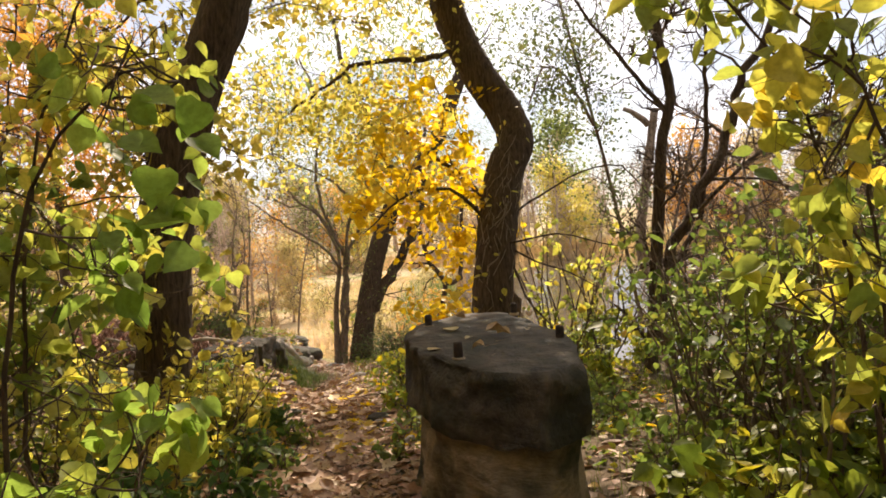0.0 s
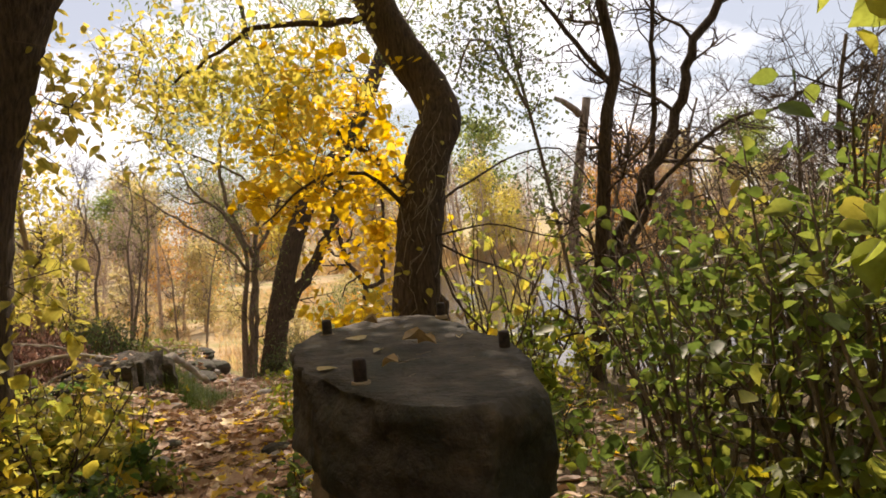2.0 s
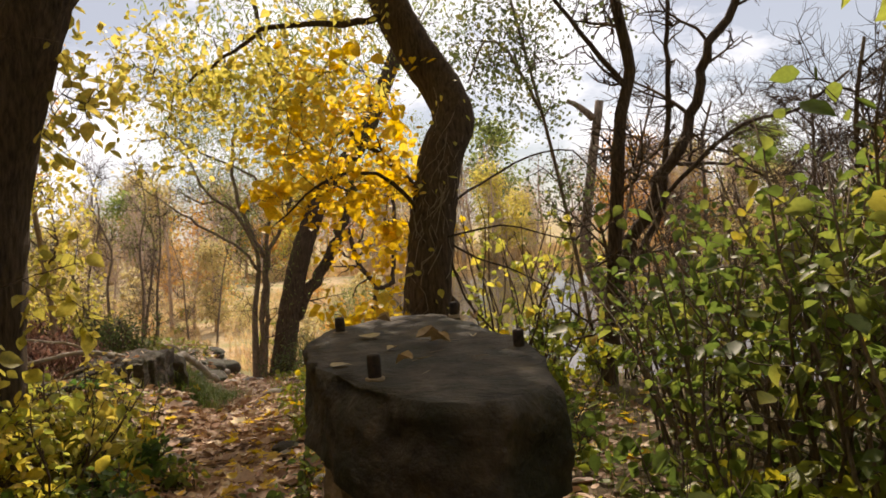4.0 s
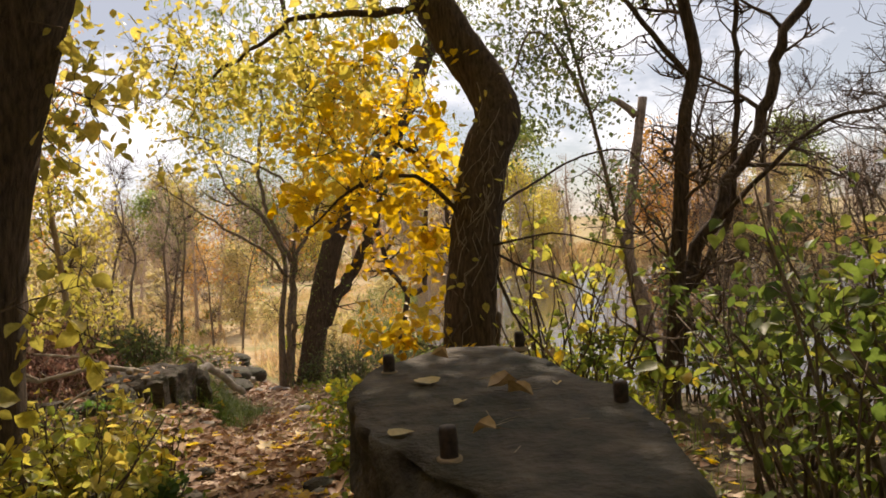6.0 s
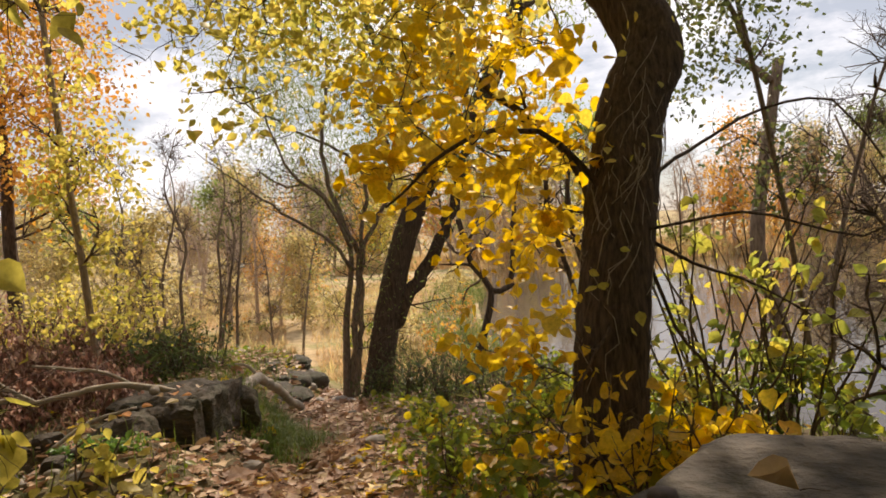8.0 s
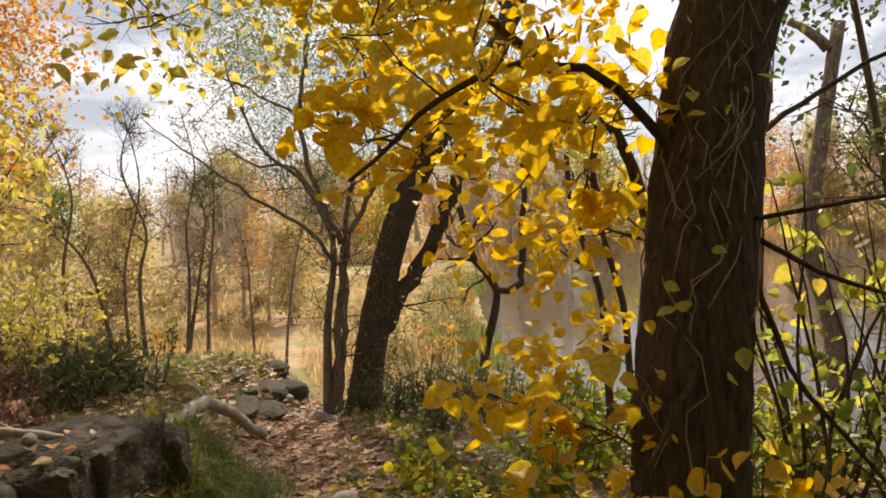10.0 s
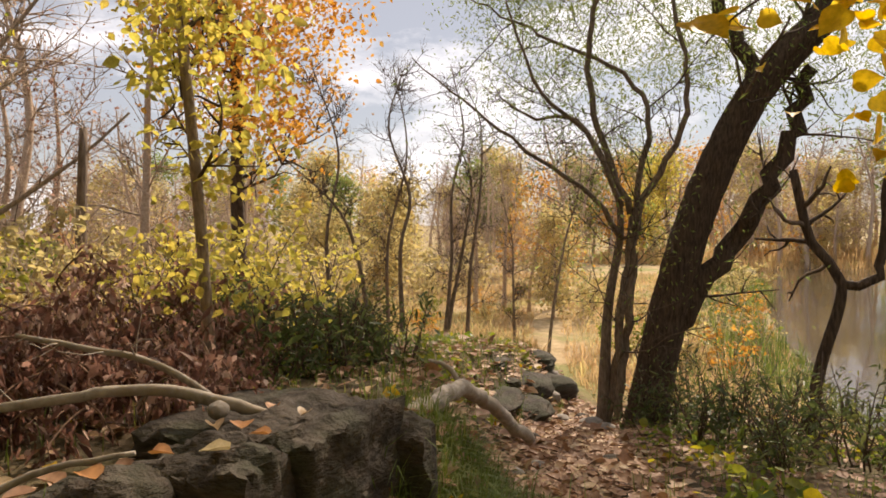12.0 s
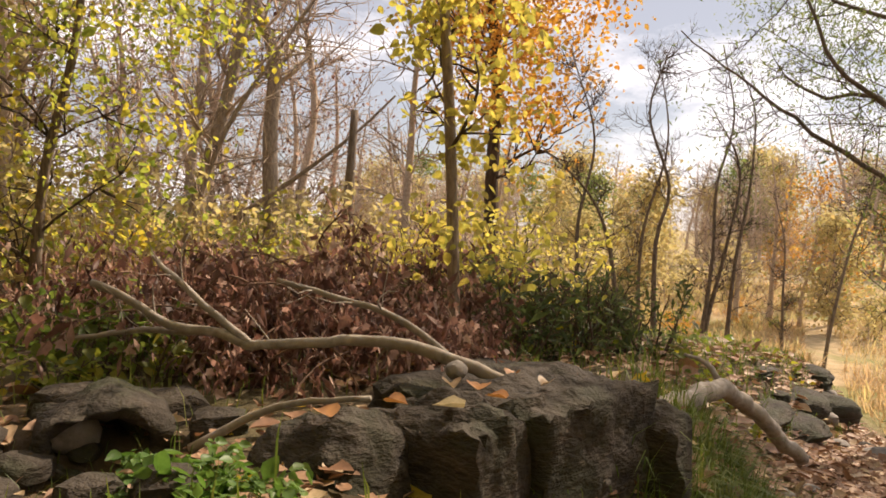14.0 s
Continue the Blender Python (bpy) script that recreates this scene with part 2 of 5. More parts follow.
def tube(geo, pts, r0, r1, sides=6, rough=0.0, flare=0.0, rng=RNG):
    """A tapered limb along pts; rough: ridges; flare: a wider foot."""
    pts = np.asarray(pts, float)
    n = len(pts)
    tan = np.gradient(pts, axis=0)
    tan /= np.linalg.norm(tan, axis=1)[:, None] + 1e-9
    ref = np.array([0.3, 1.0, 0.1]) if abs(tan[0][1]) < 0.8 else np.array([1.0, 0.2, 0.1])
    a = np.cross(tan, ref)
    a /= np.linalg.norm(a, axis=1)[:, None] + 1e-9
    b = np.cross(tan, a)
    u = np.linspace(0, 1, n)
    r = r0 + (r1 - r0) * u
    if flare:
        r = r * (1 + flare * np.exp(-u * n * 0.55))
    ang = np.arange(sides) * 2 * math.pi / sides
    rr = np.repeat(r[:, None], sides, 1)
    if rough:
        lobes = 1 + rough * (np.sin(3 * ang + rng.uniform(0, 6)) * 0.5 + np.sin(5 * ang + rng.uniform(0, 6)) * 0.35)[None]
        rr = rr * lobes * (1 + rough * rng.normal(0, 0.28, rr.shape))
    v = pts[:, None] + a[:, None] * (np.cos(ang)[None, :, None] * rr[..., None]) + b[:, None] * (np.sin(ang)[None, :, None] * rr[..., None])
    f = []
    for i in range(n - 1):
        for j in range(sides):
            k = (j + 1) % sides
            f.append((i * sides + j, i * sides + k, (i + 1) * sides + k, (i + 1) * sides + j))
    f.append(tuple(range(sides - 1, -1, -1)))
    f.append(tuple((n - 1) * sides + j for j in range(sides)))
    geo.add(v, f)


OVAL = [(0, 0, 0), (0.3, 0.22, 0.05), (0.36, 0.5, 0.06), (0.2, 0.8, 0.03), (0, 1.05, -0.06), (-0.2, 0.8, 0.03), (-0.36, 0.5, 0.06), (-0.3, 0.22, 0.05)]
MAPLE = [(0, 0, 0), (0.34, 0.04, 0.06), (0.28, 0.26, 0.02), (0.56, 0.5, 0.08), (0.27, 0.6, 0.02), (0.2, 0.78, 0.02), (0, 1.1, -0.06), (-0.2, 0.78, 0.02), (-0.27, 0.6, 0.02), (-0.56, 0.5, 0.08), (-0.28, 0.26, 0.02), (-0.34, 0.04, 0.06)]
BROAD = [(0, 0, 0), (0.26, -0.04, 0.04), (0.46, 0.16, 0.08), (0.5, 0.42, 0.09), (0.36, 0.72, 0.05), (0.14, 0.95, 0.0), (0, 1.14, -0.08), (-0.14, 0.95, 0.0), (-0.36, 0.72, 0.05), (-0.5, 0.42, 0.09), (-0.46, 0.16, 0.08), (-0.26, -0.04, 0.04)]
DART = [(0, 0, 0), (0.13, 0.45, 0.03), (0, 1.0, -0.08), (-0.13, 0.45, 0.03)]
KITE = [(0, 0, 0), (0.36, 0.42, 0.06), (0, 1.0, -0.05), (-0.36, 0.42, 0.06)]


def leaves(geo, at, size, shape=KITE, droop=0.5, flat=False, rng=RNG, spread=0.3):
    """Leaves at the given places; each is folded along its midrib. droop: how far tips hang; flat: they lie on the ground."""
    at = np.asarray(at, float).reshape(-1, 3)
    n = len(at)
    if not n:
        return
    tip = rng.normal(0, 1, (n, 3))
    tip[:, 2] = tip[:, 2] * (0.12 if flat else 0.5) - (0.0 if flat else droop * 1.4)
    tip /= np.linalg.norm(tip, axis=1)[:, None]
    up = rng.normal(0, 0.25 if flat else 0.7, (n, 3)) + np.array([0, 0, 1.0])
    side = np.cross(tip, up)
    side /= np.linalg.norm(side, axis=1)[:, None] + 1e-9
    up = np.cross(side, tip)
    s = size * np.exp(rng.normal(0, spread, n))[:, None, None]
    o = np.array(shape, float)
    mid = np.array([[0, 0.5, -0.07]])
    loc = np.vstack([o, mid])
    curl = rng.uniform(0.4, 2.2, n)[:, None, None]
    v = at[:, None] + s * (side[:, None] * loc[None, :, :1] + tip[:, None] * loc[None, :, 1:2] + up[:, None] * loc[None, :, 2:] * curl)
    k, m = len(o), len(loc)
    one = [(i, (i + 1) % k, k) for i in range(k)]
    base = geo.n
    geo.v.append(v.reshape(-1, 3))
    fs = (np.array(one)[None] + (np.arange(n) * m)[:, None, None] + base).reshape(-1, 3)
    geo.f.extend(map(tuple, fs.tolist()))
    geo.n += n * m


def wander(p, way, length, n, bend, rng, lift=0.0):
    """A crooked line from p."""
    way = np.array(way, float)
    way /= np.linalg.norm(way) + 1e-9
    out = [np.array(p, float)]
    for i in range(n):
        way = way + rng.normal(0, bend, 3) + np.array([0, 0, lift])
        way /= np.linalg.norm(way)
        out.append(out[-1] + way * length / n)
    return np.array(out)


def twigs(geo, stem, r, count, length, depth, rng, lift=0.05, sides=4, bend=0.22, start=0.25, tips=None, side_way=1.0):
    """Side branches on a stem, each with branches of its own. Returns places along the thinnest ones."""
    tips = [] if tips is None else tips
    n = len(stem)
    for c in range(count):
        i = int(rng.uniform(start, 1.0) * (n - 1))
        t = stem[min(i + 1, n - 1)] - stem[max(i - 1, 0)]
        t = t / (np.linalg.norm(t) + 1e-9)
        w = rng.normal(0, 1, 3)
        w -= t * (w @ t)
        w /= np.linalg.norm(w) + 1e-9
        le = length * rng.uniform(0.55, 1.25) * (1.15 - 0.5 * i / n)
        line = wander(stem[i], t * 0.6 + w * side_way, le, 5 if depth > 1 else 4, bend, rng, lift)
        rr = r * rng.uniform(0.45, 0.75)
        tube(geo, line, rr, rr * 0.35, sides if depth > 1 else 3, rng=rng)
        if depth > 1:
            twigs(geo, line, rr, max(2, int(count * 0.55)), le * 0.55, depth - 1, rng, lift, 3, bend, 0.2, tips, side_way)
        else:
            tips.extend(line[1:].tolist())
    return tips


def near(points, n, spread, rng):
    p = np.asarray(points, float)
    return p[rng.integers(0, len(p), n)] + rng.normal(0, spread, (n, 3))


# ---- ground ----
LINE_Y = [-30, -5, 0, 5, 8.7, 12, 15, 18, 21, 26, 40, 200]
LINE_Z = [1.0, 0.2, 0, -0.3, -0.6, -0.9, -1.28, -1.75, -2.25, -2.5, -2.6, -2.7]
TRAIL_Y = [-6, 0, 4, 6.5, 8.7, 10, 12.7, 15.4, 17.5, 20, 24, 40]
TRAIL_X = [0.0, -0.1, -0.75, -1.0, -1.45, -1.9, -2.35, -2.75, -3.0, -3.6, -5.0, -9.0]
WATER_Z = -2.9


def sstep(a, b, v):
    u = np.clip((v - a) / (b - a), 0, 1)
    return u * u * (3 - 2 * u)


def shore(x, y):
    """Metres beyond the water's edge, minus on land."""
    diag = ((x - 2.5) * 9 + (y - 22) * 6.5) / math.hypot(9, 6.5)
    return np.minimum(np.minimum(diag, x - 0.4 - 0.5 * np.sin(y * 0.3)), 66 - y + 1.5 * np.sin(x * 0.2))


def ground(x, y):
    x, y = np.asarray(x, float), np.asarray(y, float)
    z = np.interp(y, LINE_Y, LINE_Z)
    edge = -2.3 - 0.3 * np.clip(y - 10.8, 0, 5.2)
    z = z + (0.5 + 0.06 * np.clip(y - 9.5, 0, 6)) * sstep(edge + 0.5, edge - 0.6, x) * sstep(7.5, 10, y) * (1 - sstep(20.3, 22.5, y))
    s = shore(x, y)
    z = z + (-3.5 - z) * sstep(-6.5, 2.0, s) * sstep(-1.5, 2.0, x)
    far = sstep(66, 74, y)
    z = z + far * (-2.4 - z) * sstep(-1.5, 2.0, x)
    z = z - 0.22 * np.exp(-(((x + 2.6) / 0.55) ** 2 + ((y - 11.0) / 1.1) ** 2) ** 2)
    z = z - 0.2 * np.exp(-(((x + 3.95) / 0.3) ** 2 + ((y - 9.8) / 0.3) ** 2) ** 2)
    trail = np.abs(x - np.interp(y, TRAIL_Y, TRAIL_X))
    z = z - 0.06 * (1 - sstep(0.25, 0.75, trail)) * (y < 26)
    z = z + 0.035 * np.sin(x * 2.3 + 1.1 * np.sin(y * 1.7)) * np.sin(y * 2.1 + x) * sstep(0.3, 0.9, trail)
    return z


def on_ground(x, y, dz=0.0):
    return (x, y, float(ground(x, y)) + dz)


def ground_mat():
    """Dark soil in the wood, matted straw in the meadow beyond."""
    m, t, out = nodes_of("woodland soil and meadow thatch")
    n = noise_at(t, 3.0, 6)
    soil = ramp(t, [(0.3, (0.055, 0.038, 0.025)), (0.7, (0.16, 0.115, 0.07))], n)
    soil = mix(t, soil, (0.12, 0.105, 0.05), ramp(t, [(0.46, (0, 0, 0)), (0.62, (1, 1, 1))], noise_at(t, 0.7, 5)))
    thatch = ramp(t, [(0.3, (0.2, 0.16, 0.07)), (0.5, (0.42, 0.31, 0.17)), (0.7, (0.6, 0.46, 0.28))], noise_at(t, 2.2, 8, (1, 1, 1), 0.75))
    thatch = mix(t, thatch, (0.27, 0.26, 0.1), ramp(t, [(0.48, (0, 0, 0)), (0.6, (1, 1, 1))], noise_at(t, 0.35, 4)))
    co = t.nodes.new("ShaderNodeTexCoord")
    xyz = t.nodes.new("ShaderNodeSeparateXYZ")
    t.links.new(co.outputs["Object"], xyz.inputs[0])
    reach = t.nodes.new("ShaderNodeMapRange")
    reach.inputs["From Min"].default_value, reach.inputs["From Max"].default_value = 19.5, 22.5
    t.links.new(xyz.outputs["Y"], reach.inputs["Value"])
    p = t.nodes.new("ShaderNodeBsdfPrincipled")
    p.inputs["Roughness"].default_value = 0.95
    p.inputs["Specular IOR Level"].default_value = 0.2
    t.links.new(mix(t, soil, thatch, reach.outputs["Result"]), p.inputs["Base Color"])
    t.links.new(bump(t, noise_at(t, 12, 6), 0.9, 0.05), p.inputs["Normal"])
    t.links.new(p.outputs[0], out.inputs["Surface"])
    return m


def build_ground():
    xs = np.concatenate([[-900, -400, -200, -110, -70, -45, -32, -24, -18], np.arange(-14, 9.01, 0.14), [10, 11.5, 13.5, 16, 20, 26, 35, 50, 80, 140, 300, 900]])
    ys = np.concatenate([[-900, -300, -120, -60, -30, -18, -12, -8], np.arange(-5, 24.01, 0.14), np.arange(24.6, 40, 0.8), np.arange(41, 80, 2.0), [90, 110, 140, 200, 320, 900]])
    gx, gy = np.meshgrid(xs, ys)
    gz = ground(gx, gy) + np.where((np.abs(gx) < 14) & (gy < 25), RNG.normal(0, 0.008, gx.shape), 0)
    nx = len(xs)
    g = Geo()
    idx = np.arange(gx.size).reshape(gx.shape)
    f = np.stack([idx[:-1, :-1], idx[:-1, 1:], idx[1:, 1:], idx[1:, :-1]], -1).reshape(-1, 4)
    g.add(np.stack([gx, gy, gz], -1).reshape(-1, 3), f.tolist())
    ob = new("ground", g.mesh("ground", ground_mat()))
    tagged(ob, "brown woodland soil running down to a meadow", "ground", kind="structure")
    w = Geo()
    w.add([(-2.5, 5, WATER_Z), (400, 5, WATER_Z), (400, 76, WATER_Z), (-2.5, 76, WATER_Z)], [(0, 1, 2, 3)])
    tagged(new("water", w.mesh("water", M_WATER)), "calm brown river reflecting the bright sky", "river", kind="structure")
    p = Geo()
    a = np.linspace(0, 2 * math.pi, 40, endpoint=False)
    p.add(np.stack([-27 + 5 * np.cos(a), 104 + 8 * np.sin(a), np.full(40, -2.58)], 1), [tuple(range(40))])
    tagged(new("water", p.mesh("pond", M_WATER)), "still pond far across the meadow", "pond", kind="structure")


build_ground()

# ---- trees ----


def tree(name, label, trunk, r0, r1, limbs=(), bark=M_BARK, sides=14, rough=0.12, flare=0.5, twig=(0, 1.0, 2), crown=None, seed=1, category="tree", group="", lift=0.05, extra=None, bark_twig=M_TWIG, start=0.35, step=0.22, fine=1.0):
    """A tree from its trunk line. limbs: (points, r0, r1); twig: (count, length, depth); crown: (leaves, size, shape, material, spread, droop)."""
    rng = np.random.default_rng(seed)
    foot = Vector(trunk[0])
    e = base_at(name, foot, label, category, group)
    line = curve(trunk, step)
    g = Geo()
    tube(g, line, r0, r1, sides, rough, flare, rng)
    part("trunk", g, bark, e)
    tips, tg = [], Geo()
    for pts, a, b in limbs:
        l2 = curve(pts, 0.18)
        l2[1:-1] += rng.normal(0, a * 0.3, l2[1:-1].shape)
        lg = Geo()
        tube(lg, l2, a, b, 8, 0.08, 0, rng)
        part("limb", lg, bark, e)
        if twig[0]:
            twigs(tg, l2, fine * max(b, a * 0.45), max(3, int(twig[0] * 0.7)), twig[1], twig[2], rng, lift, 4, 0.22, 0.15, tips)
    if twig[0]:
        twigs(tg, line, fine * max(r1, r0 * 0.3), twig[0], twig[1], twig[2], rng, lift, 4, 0.22, start, tips)
        part("branchwork", tg, bark_twig, e, kind="stuff")
    if crown:
        n, size, shape, material, spread, droop = crown
        cg = Geo()
        places = near(tips, n, spread, rng) if tips else near(line, n, spread, rng)
        leaves(cg, places, size, shape, droop, rng=rng)
        if extra is not None:
            leaves(cg, extra, size, shape, droop, rng=rng)
        part("crown", cg, material, e, kind="stuff")
    return e, tips


def blob(center, radii, n, seed):
    """Places in a cloud of uneven clumps."""
    rng = np.random.default_rng(seed)
    clumps = rng.uniform(-1, 1, (max(6, n // 12), 3)) * np.array(radii) + np.array(center)
    return clumps[rng.integers(0, len(clumps), n)] + rng.normal(0, 0.2, (n, 3)) * np.array(radii)


def leafy_bough(e, name, points, r, clouds, material, size, shape, seed, droop=0.5, twig_mat=M_TWIG):
    """A bough under a tree: limb, twigs that reach into clouds of leaves, and the leaves. clouds: (centre, radii, leaves)."""
    rng = np.random.default_rng(seed)
    line = curve(points, 0.15)
    line[1:-1] += rng.normal(0, r * 0.5, line[1:-1].shape)
    g = Geo()
    tube(g, line, r, r * 0.3, 7, 0.08, 0, rng)
    part("limb", g, M_BARK, e)
    tg, cg = Geo(), Geo()
    anchors = [q for q in line[len(line) // 5:]]
    for k, (c, radii, n) in enumerate(clouds):
        spots = blob(c, radii, n, seed * 31 + k)
        goals = spots[:: max(6, n // 55)]
        goals = goals[np.argsort([np.min(np.linalg.norm(line - s, axis=1)) for s in goals])]
        for s in goals:
            d = np.linalg.norm(np.array(anchors) - s, axis=1)
            q = anchors[int(np.argmin(np.abs(d - 0.28)))] if d.min() < 0.28 else anchors[int(np.argmin(d))]
            w = s - q
            ln = wander(q, w + rng.normal(0, 0.15, 3) * np.linalg.norm(w), np.linalg.norm(w), 6, 0.14, rng, 0.02)
            rr = min(r * 0.4, 0.004 + 0.006 * np.linalg.norm(w))
            tube(tg, ln, rr, 0.0025, 4, rng=rng)
            twigs(tg, ln, 0.0035, 4, 0.25, 1, rng, 0.0, 3)
            anchors.extend(ln[2:])
        leaves(cg, spots, size, shape, droop, rng=rng)
    part("branchwork", tg, twig_mat, e, kind="stuff")
    part("crown", cg, material, e, kind="stuff")


# the crooked tree behind the pier
main_tree, _ = tree("tree", "dark crooked tree trunk wrapped in dry vines, golden leaves", [(0.53, 10.27, -0.95), (0.55, 10.27, -0.55), (0.6, 10.3, 0.28), (0.73, 10.43, 1.15), (0.94, 10.67, 2.16), (1.16, 10.8, 2.66), (1.02, 11.01, 3.17), (0.75, 11.12, 3.65), (0.44, 11.33, 4.41), (0.2, 11.46, 5.38), (0.0, 11.6, 6.6)],
                    0.295, 0.23, sides=28, rough=0.09, flare=0.2, seed=3, step=0.09,
                    limbs=[([(0.91, 10.3, 1.04), (1.06, 10.22, 0.45), (1.51, 10.21, -0.16), (1.7, 10.1, -0.6)], 0.017, 0.008),
                           ([(0.95, 10.3, 1.1), (1.24, 10.24, 0.92), (1.76, 10.25, 0.69), (2.17, 10.25, 0.42)], 0.016, 0.007),
                           ([(0.96, 10.4, 1.6), (1.67, 10.9, 1.94), (2.13, 10.97, 2.16), (2.7, 10.96, 2.18), (3.1, 10.93, 1.65)], 0.018, 0.008),
                           ([(0.9, 10.2, 1.2), (1.51, 9.93, 1.29), (1.89, 9.9, 1.19), (2.33, 9.86, 1.06), (2.7, 9.84, 1.23)], 0.013, 0.006)],
                    twig=(4, 0.5, 1), start=0.8)
leafy_bough(main_tree, "bough", [(0.43, 11.2, 4.1), (-0.11, 10.85, 3.95), (-0.66, 10.8, 3.98), (-1.15, 10.84, 3.92), (-1.43, 10.86, 3.76), (-2.1, 10.9, 3.35)], 0.05,
            [((-1.6, 11.3, 3.0), (1.1, 0.8, 0.75), 1500), ((-0.6, 11.5, 3.5), (0.9, 0.8, 0.6), 750), ((-2.6, 11.7, 3.7), (0.9, 0.8, 0.6), 600), ((-0.9, 11.5, 4.5), (1.0, 0.8, 0.4), 300)], M_LEMON, 0.08, OVAL, 11)
# bough added above the view, its leaf clouds set to shade the pier
leafy_bough(main_tree, "bough", [(0.1, 11.5, 5.5), (-0.5, 11.2, 6.0), (-1.4, 10.8, 6.2), (-2.4, 10.4, 6.0)], 0.06,
            [((-0.6, 10.6, 5.6), (1.5, 1.1, 0.8), 1700), ((-1.6, 10.2, 6.2), (1.4, 1.2, 0.7), 1300), ((0.6, 10.4, 6.3), (1.3, 1.2, 0.7), 1500), ((0.8, 10.9, 6.4), (1.1, 1.3, 0.7), 2200), ((0.9, 12.3, 7.6), (1.1, 1.2, 0.6), 1800)], M_LEMON, 0.11, KITE, 14)
leafy_bough(main_tree, "bough", [(0.62, 10.4, 1.5), (0.3, 10.35, 1.9), (-0.1, 10.3, 2.05), (-0.6, 10.25, 1.9), (-1.1, 10.2, 1.5)], 0.03,
            [((-0.45, 10.5, 2.3), (0.9, 0.65, 0.75), 190), ((-0.15, 10.4, 1.6), (0.75, 0.5, 0.45), 110), ((-0.2, 10.8, 3.0), (0.85, 0.6, 0.6), 140), ((-0.8, 10.5, 1.7), (0.6, 0.5, 0.4), 80)], M_YELLOW, 0.1, BROAD, 12, 0.4)
leafy_bough(main_tree, "bough", [(0.55, 10.1, 0.5), (0.4, 9.9, 0.35), (0.2, 9.75, 0.1), (0.05, 9.6, -0.2)], 0.016,
            [((-0.05, 10.05, 0.45), (0.5, 0.3, 0.5), 85), ((0.0, 10.0, -0.2), (0.45, 0.3, 0.35), 60), ((0.55, 9.75, -0.25), (0.4, 0.25, 0.3), 50)], M_YELLOW, 0.09, BROAD, 13)
# dry vines on its bark
vine_rng = np.random.default_rng(5)
trunk_line = curve([(0.55, 10.27, -0.55), (0.6, 10.3, 0.28), (0.73, 10.43, 1.15), (0.94, 10.67, 2.16), (1.13, 10.8, 2.68), (0.95, 11.01, 3.17)], 0.12)
for k in range(34):
    a0, g = vine_rng.uniform(2.6, 6.6), Geo()
    lo = int(vine_rng.uniform(0, 4)) if k < 5 else int(vine_rng.uniform(9, 19))
    hi = min(len(trunk_line) - 1, lo + int(vine_rng.uniform(5, 15)))
    ang = a0 + np.cumsum(vine_rng.normal(0, 0.24, hi - lo))
    rad = 0.29 - 0.0012 * np.arange(lo, hi) + vine_rng.normal(0.012, 0.012, hi - lo)
    pts = trunk_line[lo:hi] + np.stack([np.cos(ang) * rad, np.sin(ang) * rad, vine_rng.normal(0, 0.02, hi - lo)], 1)
    tube(g, pts, 0.005, 0.003, 4, rng=vine_rng)
    part("vine", g, M_VINE, main_tree)
g = Geo()
leaves(g, trunk_line[vine_rng.integers(0, len(trunk_line), 34)] + np.stack([vine_rng.uniform(-0.3, 0.2, 34), np.full(34, -0.36), vine_rng.normal(0, 0.1, 34)], 1), 0.075, OVAL, 0.6, rng=vine_rng)
part("vine_leaves", g, M_LEMON, main_tree, kind="stuff")

# the tree beside the path with hanging creepers
left_tree, _ = tree("tree", "thick dark trunk with hanging yellow green creepers", [(-2.7, 6.7, -0.7), (-2.69, 6.7, -0.3), (-2.66, 6.7, 0.4), (-2.51, 6.7, 1.7), (-2.26, 6.7, 2.6), (-2.06, 6.7, 3.1), (-1.82, 6.7, 3.6), (-1.62, 6.75, 4.4), (-1.5, 6.8, 6.0)],
                    0.255, 0.18, sides=20, rough=0.1, flare=0.3, seed=8, step=0.12, twig=(5, 0.8, 1), start=0.75)
leafy_bough(left_tree, "creeper", [(-2.28, 6.50, 2.90), (-2.58, 6.35, 2.00), (-2.53, 6.30, 1.20), (-2.58, 6.25, 0.40)], 0.012,
            [((-2.78, 6.30, 1.50), (0.3, 0.25, 0.9), 220), ((-2.48, 6.35, 0.50), (0.3, 0.25, 0.4), 80), ((-2.78, 6.95, 2.80), (0.4, 0.5, 0.6), 350), ((-1.83, 6.65, 2.30), (0.25, 0.3, 0.5), 90), ((-2.03, 6.55, 1.30), (0.2, 0.2, 0.5), 60)], M_LEMON, 0.085, OVAL, 21, 0.8)
leafy_bough(left_tree, "bough", [(-1.68, 6.85, 3.90), (-2.18, 7.15, 4.10), (-2.88, 7.55, 4.00), (-3.48, 7.75, 3.60)], 0.03,
            [((-2.88, 7.55, 3.30), (0.7, 0.6, 0.7), 700), ((-2.18, 7.75, 4.20), (0.8, 0.6, 0.4), 400)], M_LEMON, 0.085, OVAL, 22, 0.6)

# unseen overhead crown, added to hold sky light off the rock and path
leafy_bough(left_tree, "bough", [(-1.48, 6.91, 5.45), (-1.28, 6.95, 6.40), (-1.48, 6.75, 7.40), (-1.08, 6.15, 8.20)], 0.08,
            [((-1.88, 7.15, 7.60), (2.4, 2.2, 1.2), 1800), ((-0.48, 5.95, 8.20), (2.2, 2.0, 1.0), 1300), ((-2.88, 5.75, 7.20), (1.8, 2.0, 1.0), 900)], M_LEMON, 0.12, KITE, 23, 0.6)

